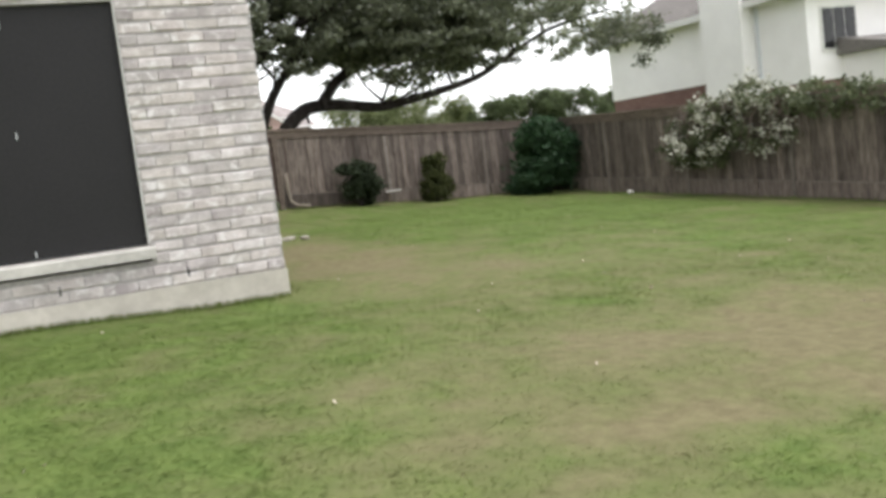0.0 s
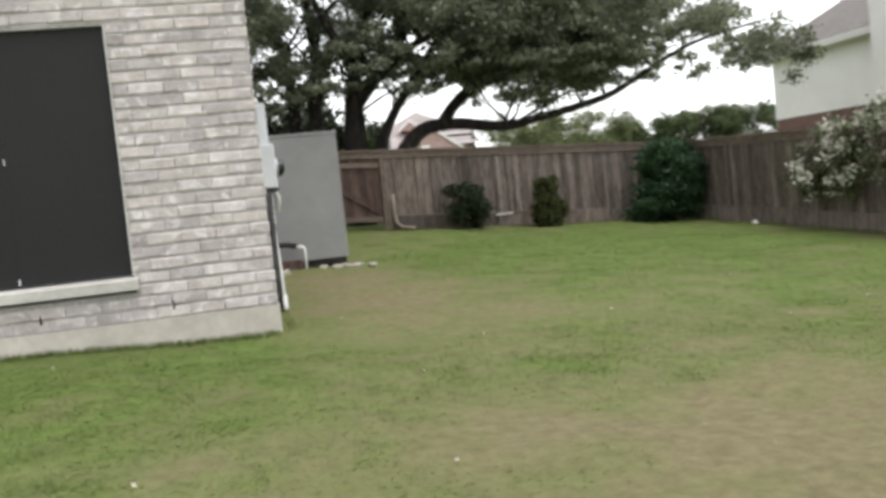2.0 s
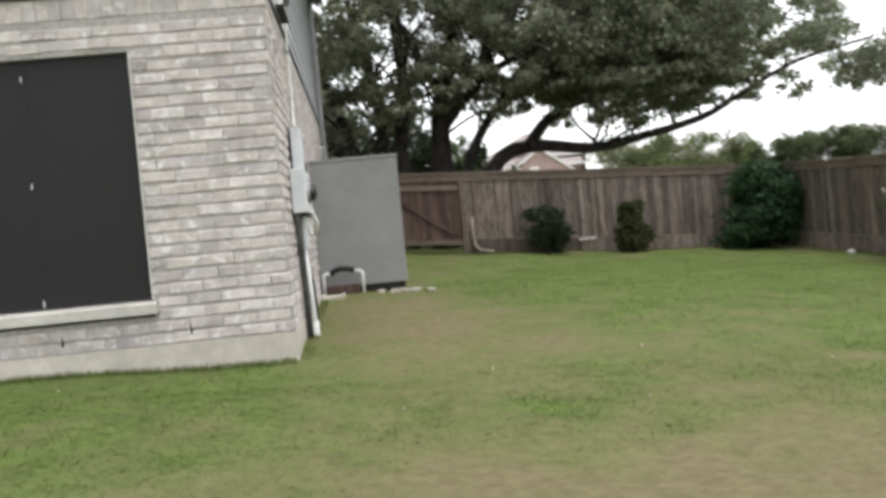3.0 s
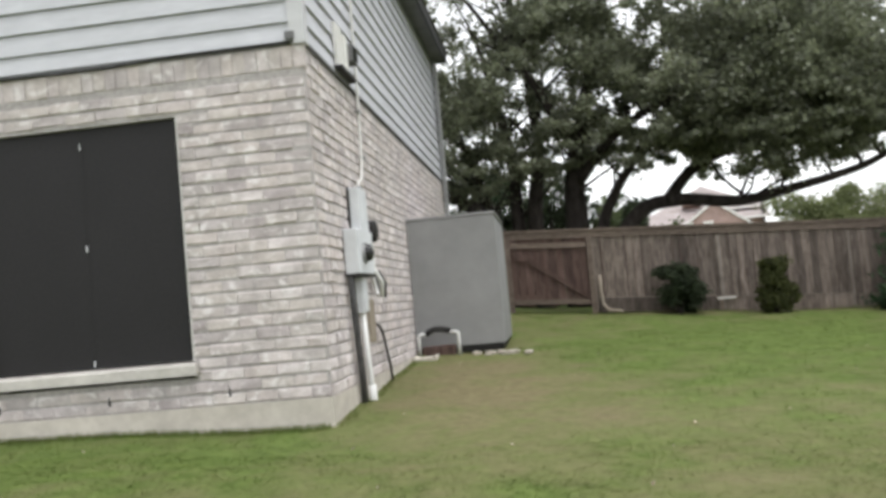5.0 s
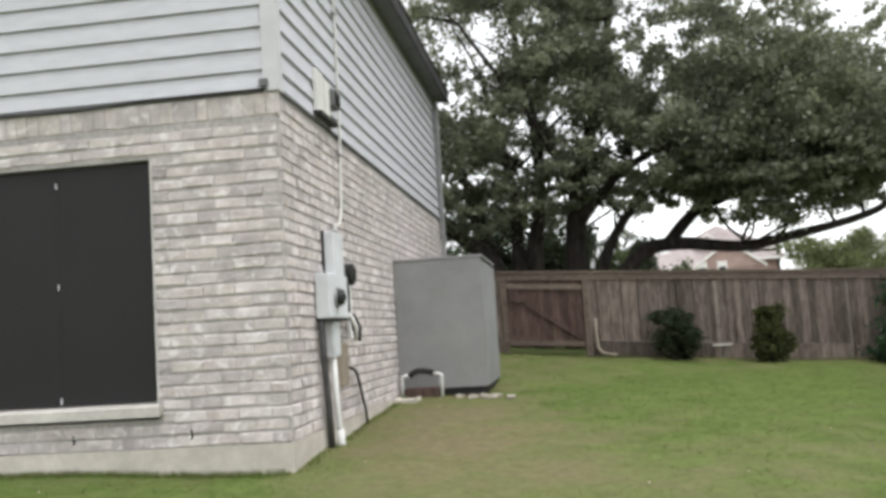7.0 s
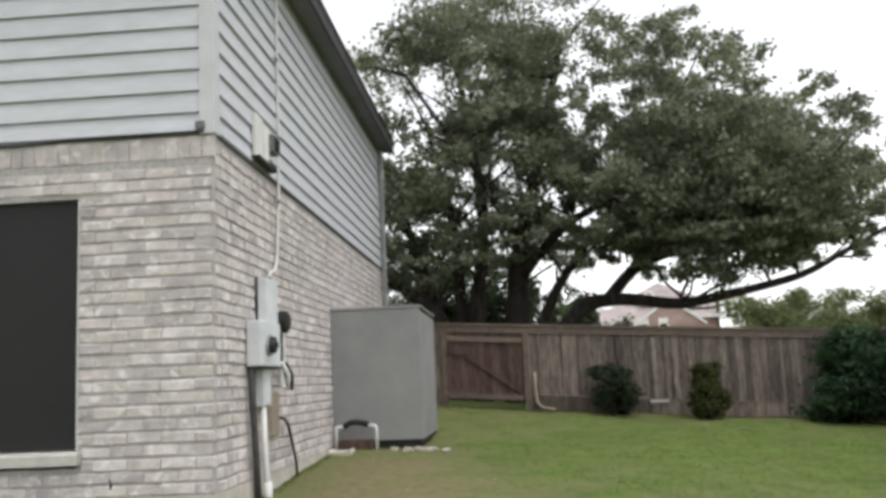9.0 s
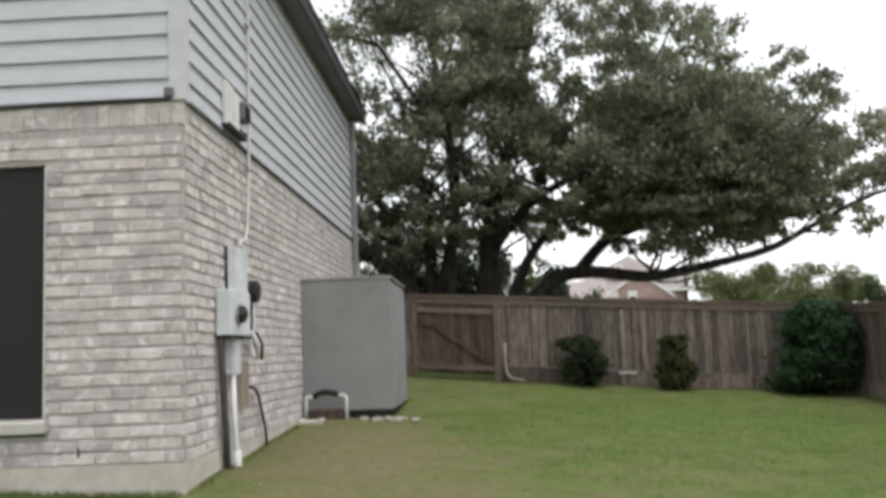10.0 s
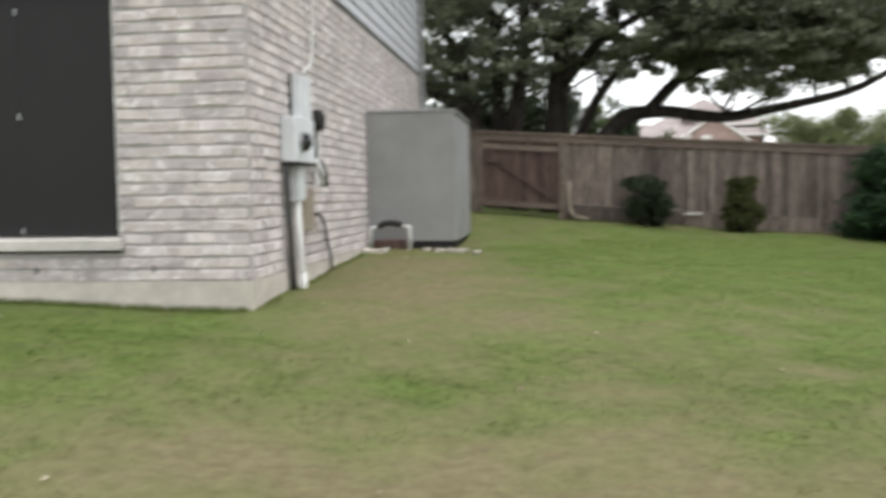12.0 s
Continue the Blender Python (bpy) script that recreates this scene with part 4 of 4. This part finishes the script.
def hip(x0, y0, x1, y1, z, rise, inset):
    bm = bmesh.new()
    lo = [bm.verts.new(p) for p in ((x0, y0, z), (x1, y0, z), (x1, y1, z), (x0, y1, z))]
    if x1 - x0 > y1 - y0:
        a_, b_ = bm.verts.new((x0 + inset, (y0 + y1) / 2, z + rise)), bm.verts.new((x1 - inset, (y0 + y1) / 2, z + rise))
        fs = ((lo[0], lo[1], b_, a_), (lo[1], lo[2], b_), (lo[2], lo[3], a_, b_), (lo[3], lo[0], a_))
    else:
        a_, b_ = bm.verts.new(((x0 + x1) / 2, y0 + inset, z + rise)), bm.verts.new(((x0 + x1) / 2, y1 - inset, z + rise))
        fs = ((lo[0], lo[1], a_), (lo[1], lo[2], b_, a_), (lo[2], lo[3], b_), (lo[3], lo[0], a_, b_))
    for f in fs:
        bm.faces.new(f)
    bm.faces.new(list(reversed(lo)))
    return bm


def eave_band(x0, y0, x1, y1, z0, z1, t=0.04):
    bm = bmesh.new()
    box(bm, x0, y0, z0, x1, y0 + t, z1)
    box(bm, x0, y1 - t, z0, x1, y1, z1)
    box(bm, x0, y0 + t, z0, x0 + t, y1 - t, z1)
    box(bm, x1 - t, y0 + t, z0, x1, y1 - t, z1)
    return bm


nr = part("roof", hip(15.6, 9.2, 26.4, 18.4, NZ + .17, 3.0, 4.2), M_NROOF, nb, "grey shingle hip roof")
part("fascia", eave_band(15.6, 9.2, 26.4, 18.4, NZ - .02, NZ + .165), M_WHITE, nr, "white fascia board")
part("soffit", boxed(15.64, 9.24, NZ + .002, 26.36, 18.36, NZ + .02), M_WHITE, nr)
part("downspout", boxed(15.93, 11.20, 1.9, 15.996, 11.27, NZ - .03), M_METER, nb, "thin grey downspout")
nw = part("window", boxed(16.43, 9.555, 2.42, 17.62, 9.598, 3.52), M_WHITE, nb, "white-framed upper window")
for k_ in range(3):
    part("pane", boxed(16.48 + k_ * .375, 9.54, 2.48, 16.82 + k_ * .375, 9.553, 3.46), M_GLASS, nw, "dark window pane")
wg = thing("neighbour_wing", (17.0, 8.0, G(17, 8)), "low pale wing of the neighbour house", "house wing")
part("wall", boxed(17.15, 7.9, 1.0, 26.0, 9.598, 2.18), M_NWALL, wg)
part("brick_base", boxed(17.17, 7.92, -1.5, 25.98, 9.597, .998), M_NBRICK, wg)
wr = part("roof", prism(bmesh.new(), [(7.6, 2.34), (9.59, 2.72), (9.59, 2.30), (7.6, 2.30)], "x", 16.9, 26.2), M_NROOF, wg, "grey shingle lean-to roof")
part("fascia", boxed(16.9, 7.56, 2.18, 26.2, 7.598, 2.345), M_WHITE, wr, "white fascia board")
part("gutter_pipe", boxed(17.0, 7.80, -.6, 17.10, 7.89, 2.18), M_BLACK, wg, "dark downspout")
part("end_wall", boxed(17.12, 7.9, 1.0, 17.148, 9.597, 2.29), M_NWALL, wg)

# ---- far house beyond the back fence ----
fh = thing("far_house", (10.0, 44.0, G(10, 44)), "far brick house with pinkish hip roofs and white trim", "house")
part("wall", boxed(8.0, 45.0, -1, 13.1, 50.4, 4.40), M_FWALL, fh)
part("wall", boxed(5.1, 43.0, -1, 11.8, 44.998, 3.46), M_FWALL, fh)
part("wall", boxed(11.802, 44.0, -1, 13.3, 44.998, 3.72), M_FWALL, fh, "brown brick side bay")
r_ = part("roof", hip(7.6, 44.6, 13.6, 50.8, 4.43, 1.5, 1.75), M_FROOF, fh, "upper hip roof")
part("fascia", eave_band(7.6, 44.6, 13.6, 50.8, 4.33, 4.425, .05), M_FTRIM, r_)
r_ = part("roof", hip(4.7, 42.6, 12.2, 46.6, 3.5, 0.95, 2.4), M_FROOF, fh, "lower hip roof")
part("fascia", eave_band(4.7, 42.6, 12.2, 46.6, 3.4, 3.495, .05), M_FTRIM, r_)
r_ = part("roof", prism(bmesh.new(), [(43.6, 3.80), (44.99, 4.30), (44.99, 3.74), (43.6, 3.74)], "x", 11.85, 13.6), M_FROOF, fh, "lean-to roof of the bay")
part("fascia", boxed(11.85, 43.56, 3.70, 13.6, 43.598, 3.80), M_FTRIM, r_)
part("downspout", boxed(13.22, 43.85, -1, 13.34, 43.99, 4.5), M_BLACK, fh, "dark downspout")
for gx_, gw_, gz_, gh_, gy_ in ((9.75, .55, 4.72, .48, 44.3), (10.45, 1.75, 3.34, 1.25, 42.2)):
    gb = part("gable", prism(bmesh.new(), [(gx_ - gw_, gz_), (gx_ + gw_, gz_), (gx_, gz_ + gh_)], "y", gy_, gy_ + 2.0), M_FWALL, fh, "pinkish brick gable")
    for s_ in (-1, 1):
        part("barge_board", prism(bmesh.new(), [(gx_ + s_ * (gw_ + .12), gz_ - .08), (gx_ + s_ * (gw_ + .12), gz_ + .05), (gx_, gz_ + gh_ + .15), (gx_, gz_ + gh_)], "y", gy_ - .1, gy_ - .01), M_FTRIM, gb, "white barge board")
    if gw_ > 1:
        for k_ in (-1, 1):
            w_ = part("window", boxed(gx_ - .85 + .5 * k_ - .24, gy_ - .07, gz_ - .45, gx_ - .85 + .5 * k_ + .24, gy_ - .002, gz_ + .35), M_FTRIM, gb, "white-framed window")
            part("pane", boxed(gx_ - .85 + .5 * k_ - .17, gy_ - .085, gz_ - .4, gx_ - .85 + .5 * k_ + .17, gy_ - .072, gz_ + .05), M_GLASS, w_)
        part("wall", boxed(gx_ - gw_ + .1, gy_ + .05, -1, gx_ + gw_ - .1, gy_ + .78, gz_ - .002), M_FWALL, fh)


# ---- trees and shrubs beyond the fences ----
def far_tree(name, x, y, top, rx, material, label, seed, count=5000, size=.2, low=0.8):
    r = np.random.default_rng(seed)
    z = G(x, y)
    t = thing(name, (x, y, z), label, "tree")
    part("trunk", tube(bmesh.new(), [(x, y, z - .1), (x + .1, y, z + (top - z) * .4), (x, y, z + (top - z) * .85)], [.16, .11, .03], 7), M_BARK, t, "", True)
    lb = []
    for _ in range(11):
        h_ = r.uniform(0, 1)
        lb.append((x + r.uniform(-.75, .75) * rx, y + r.uniform(-.6, .6) * rx, z + low + (top - z - low) * (.15 + .75 * h_), rx * (.55 - .2 * h_), rx * .5, (top - z - low) * .2))
    crown_part("crown", t, leafy(r, lb, count, size, shell=.25), size, material, r, .6)
    return t


far_tree("hedge_tree", 13.6, 34, 4.3, 2.4, M_HEDGE, "rounded light green tree beyond the fence", 31, 16000, .13)
far_tree("hedge_tree", 16.4, 35, 4.2, 2.2, M_HEDGE, "light green tree top beyond the fence", 32, 16000, .13)
far_tree("hedge_tree", 11.8, 30, 3.4, 1.5, M_HEDGE, "low light green tree beyond the fence", 33, 10000, .12)
for k_, (x_, y_, t_, w_) in enumerate(((19.0, 40, 3.6, 2.4), (22.3, 41, 3.9, 2.2), (25.4, 40, 4.5, 1.9), (28.2, 41, 4.2, 2.1), (30.2, 39, 4.0, 1.8), (33.5, 42, 4.2, 2.4), (38, 42, 4.6, 3.0))):
    far_tree("far_tree", x_, y_, t_, w_, M_FARTREE, "grey-green tree in the distance", 40 + k_, 11000, .16)
far_tree("cypress", 30.9, 38.5, 3.6, .35, M_SHRUB, "narrow dark cypress in the distance", 60, 900, .18, .2)
for k_, (x_, y_, t_, w_, m_) in enumerate(((3.4, 22, 3.5, 1.3, M_FARTREE), (0.4, 22, 4.3, 1.8, M_SHRUB), (1.9, 20, 3.8, 1.2, M_BUSH_A), (5.2, 26, 3.3, 1.3, M_FARTREE), (-2.6, 20, 4.2, 1.8, M_SHRUB), (1.2, 24, 4.9, 2.0, M_BUSH_A), (3.6, 25, 4.1, 1.6, M_BUSH_A), (-1.0, 23, 5.4, 2.2, M_BUSH_A), (0.4, 15, 3.05, 1.1, M_BUSH_A), (1.9, 15.4, 2.9, 0.9, M_BUSH_A), (3.1, 15.6, 2.6, 0.7, M_FARTREE))):
    far_tree("undergrowth_tree", x_, y_, t_, w_, m_, "low leafy tree behind the oak trunks", 70 + k_, 5000, .16, .3)

# ---- grass and litter ----
rgx = np.random.default_rng(77)
bx, by = [], []
for x0, x1, y0, y1, n_ in ((-5.0, 8.0, -7.0, -1.0, 190000), (-5.0, 7.75, -1.0, 9.5, 130000), (-9.0, 8.0, -13.0, -7.0, 60000), (-9.0, -5.0, -7.0, 0.0, 20000)):
    px, py = rgx.uniform(x0, x1, n_), rgx.uniform(y0, y1, n_)
    keep = ~((px < 0.04) & (py > -0.03)) & (rgx.uniform(0, 1, n_) > np.clip(dryness(px, py) * .9 - .25, 0, .7))
    bx.append(px[keep])
    by.append(py[keep])
bx, by = np.concatenate(bx), np.concatenate(by)
nb_ = len(bx)
dr = dryness(bx, by) + rgx.normal(0, .12, nb_)
tuft = 0.5 + 0.5 * np.sin(bx * 5.1 + 2 * np.sin(by * 3.3)) * np.sin(by * 4.7 + 1.5 * np.sin(bx * 2.9))
hgt = rgx.uniform(.006, .016, nb_) * (0.8 + 0.4 * tuft) * np.clip(1.25 - dr, .4, 1.2)
ang = rgx.uniform(0, 2 * np.pi, nb_)
lean = rgx.uniform(1.6, 4.5, nb_) * hgt
ux, uy = np.cos(ang), np.sin(ang)
la = rgx.uniform(0, 2 * np.pi, nb_)
wdt = rgx.uniform(.003, .006, nb_)
bz = grade(bx, by) + wobble(bx, by) - .004
base = np.stack([bx, by, bz], 1)
wv = np.stack([ux * wdt, uy * wdt, np.zeros(nb_)], 1)
tip = base + np.stack([np.cos(la) * lean, np.sin(la) * lean, hgt], 1)
gv = np.stack([base - wv, base + wv, tip + wv * .3, tip - wv * .3], 1).reshape(-1, 3)
grass = arrays_mesh("grass", gv, np.arange(nb_ * 4).reshape(-1, 4), M_BLADE, attribute=np.repeat(dr, 4))
tagged(grass, "short mown grass blades, patchy green and straw", "grass", kind="stuff")
# taller tufts along the foot of the house and the fences
tx = np.concatenate([rgx.uniform(-7.5, 0.0, 5200), rgx.uniform(.02, .12, 900), rgx.uniform(-2.9, FX - .1, 3000), FX - .06 - rgx.uniform(0, .12, 3000)])
ty = np.concatenate([-.02 - np.abs(rgx.normal(0, .07, 5200)), rgx.uniform(-.05, 4.4, 900), FY - .06 - np.abs(rgx.normal(0, .08, 3000)), rgx.uniform(-8.9, FY - .1, 3000)])
th = rgx.uniform(.02, .06, len(tx)) * np.repeat((1.0, .6, .9, 1.0), (5200, 900, 3000, 3000))
ta, tl = rgx.uniform(0, 6.28, len(tx)), rgx.uniform(.1, .7, len(tx)) * th
tb = np.stack([tx, ty, grade(tx, ty) + wobble(tx, ty) - .006], 1)
tw_ = np.stack([np.cos(ta), np.sin(ta), 0 * ta], 1) * .0035
tt = tb + np.stack([-np.sin(ta) * tl, -np.abs(np.cos(ta) * tl), th], 1)
tv = np.stack([tb - tw_, tb + tw_, tt + tw_ * .3, tt - tw_ * .3], 1).reshape(-1, 3)
tufts = arrays_mesh("grass_tufts", tv, np.arange(len(tx) * 4).reshape(-1, 4), M_BLADE, attribute=np.repeat(rgx.normal(.1, .15, len(tx)), 4))
tagged(tufts, "longer untrimmed grass along walls and fences", "grass", kind="stuff")
nl = 60
lx, ly = rgx.uniform(-2.5, 6.5, nl), rgx.uniform(-5.0, 4.0, nl)
ok = ~((lx < .1) & (ly > -.1))
lp = np.stack([lx, ly, grade(lx, ly) + wobble(lx, ly) + .018], 1)[ok]
lv, lq = leaf_cards(rgx, lp, .03, .6)
litter = arrays_mesh("leaf_litter", lv, lq, M_LITTER)
tagged(litter, "scattered pale dry leaves on the lawn", "leaves", kind="stuff")


# ---- bricks, the pieces nearest the walk each on their own ----
BRICK_L, BRICK_H = 0.262, COURSE - 0.011
brick_cache = {}


def brick_points(length, height, r):
    """A worn brick facing -y from x 0 to its length: flat back, rounded and slightly uneven face."""
    i_, j_ = .012, .003
    pts = [(0, .05, 0), (length, .05, 0), (length, .05, height), (0, .05, height)]
    pts += [(0, .010, 0), (length, .010, 0), (length, .010, height), (0, .010, height)]
    for x_, z_ in ((j_, i_), (length - j_, i_), (length - j_, height - i_), (j_, height - i_)):
        pts.append((x_ + r.uniform(-.005, .005), r.uniform(-.008, .003), z_ + r.uniform(-.004, .004)))
    return pts


BRICK_F = [(0, 1, 5, 4), (1, 2, 6, 5), (2, 3, 7, 6), (3, 0, 4, 7), (4, 5, 9, 8), (5, 6, 10, 9), (6, 7, 11, 10), (7, 4, 8, 11), (8, 9, 10, 11)]
rbk = random.Random(12)


def brick_mesh(length, height):
    key = (round(length, 3), round(height, 3), rbk.randrange(4))
    if key not in brick_cache:
        me = bpy.data.meshes.new("brick")
        me.from_pydata(brick_points(key[0] - .002, height, rbk), [], BRICK_F)
        me.materials.append(M_BRICK)
        brick_cache[key] = me
    return brick_cache[key]


def lay(u0, u1, z0, z1, solid, single, far):
    """Courses between two ends of a wall: single takes bricks as objects, far gathers the rest."""
    row = 0
    z = z0
    while z + BRICK_H < z1 + .004:
        u = u0 - (BRICK_L / 2 if row % 2 else 0) - rbk.uniform(0, .02)
        while u < u1:
            a_, b_ = max(u, u0), min(u + BRICK_L - .002, u1)
            if b_ - a_ > .04:
                spans = solid(a_, b_, z, z + BRICK_H)
                for p_, q_ in spans:
                    if q_ - p_ > .03:
                        (single if single and inside(p_, q_) else far)(p_, q_ - p_, z, BRICK_H)
            u += BRICK_L
        z += COURSE
        row += 1


def front_solid(a_, b_, z0, z1):
    if z1 < WIN_Z0 - .115 or z0 > WIN_Z1 - .02:
        return [(a_, b_)]
    out = []
    if a_ < WIN_X0 - .03:
        out.append((a_, min(b_, WIN_X0 - (.035 if z0 < WIN_Z0 else .004))))
    if b_ > WIN_X1:
        out.append((max(a_, WIN_X1 + (.035 if z0 < WIN_Z0 else .004)), b_))
    return out


far_v, far_f = [], []


def one_front(u, length, z, h):
    ob = new("brick", brick_mesh(length, h))
    ob.parent = wall_front
    ob.location = (u, rbk.uniform(-.004, .004), z + rbk.uniform(-.004, .004))


def one_side(u, length, z, h):
    ob = new("brick", brick_mesh(length, h))
    ob.parent = wall_side
    ob.location = (rbk.uniform(-.004, .004), u, z + rbk.uniform(-.004, .004))
    ob.rotation_euler = (0, 0, math.pi / 2)


def joined_front(u, length, z, h):
    n_ = len(far_v)
    far_v.extend((u + p[0], p[1], z + p[2]) for p in brick_points(length, h, rbk))
    far_f.extend(tuple(i + n_ for i in f) for f in BRICK_F)


def joined_side(u, length, z, h):
    n_ = len(far_v)
    far_v.extend((-p[1], u + p[0], z + p[2]) for p in brick_points(length, h, rbk))
    far_f.extend(tuple(i + n_ for i in f) for f in BRICK_F)


def flush_far(parent):
    me = bpy.data.meshes.new("brickwork")
    me.from_pydata(far_v, [], far_f)
    me.materials.append(M_BRICK_FAR)
    ob = new("brickwork", me)
    ob.parent = parent
    ob["kind"] = "stuff"
    far_v.clear()
    far_f.clear()


Z_SOLDIER = Z_SIDING - 0.20
inside = lambda p_, q_: p_ > -3.05
lay(-FRONT_LEN, 0.0, Z_SLAB + .005, Z_SOLDIER - .01, front_solid, one_front, joined_front)
u = -FRONT_LEN
while u < -0.05:
    (one_front if u > -3.05 else joined_front)(u, COURSE, Z_SOLDIER, .182)
    u += COURSE
flush_far(wall_front)
inside = lambda p_, q_: p_ < 2.6
lay(0.052, SIDE_LEN, Z_SLAB + .005, Z_SIDING - .02, lambda a_, b_, z0, z1: [(a_, b_)], one_side, joined_side)
flush_far(wall_side)

# weep holes in the lowest course
for x_ in (-0.80, -1.78, -2.70):
    part("weep_hole", boxed(x_ - .007, -.009, .255, x_ + .007, .011, .325), M_BLACK, wall_front, "dark weep hole")
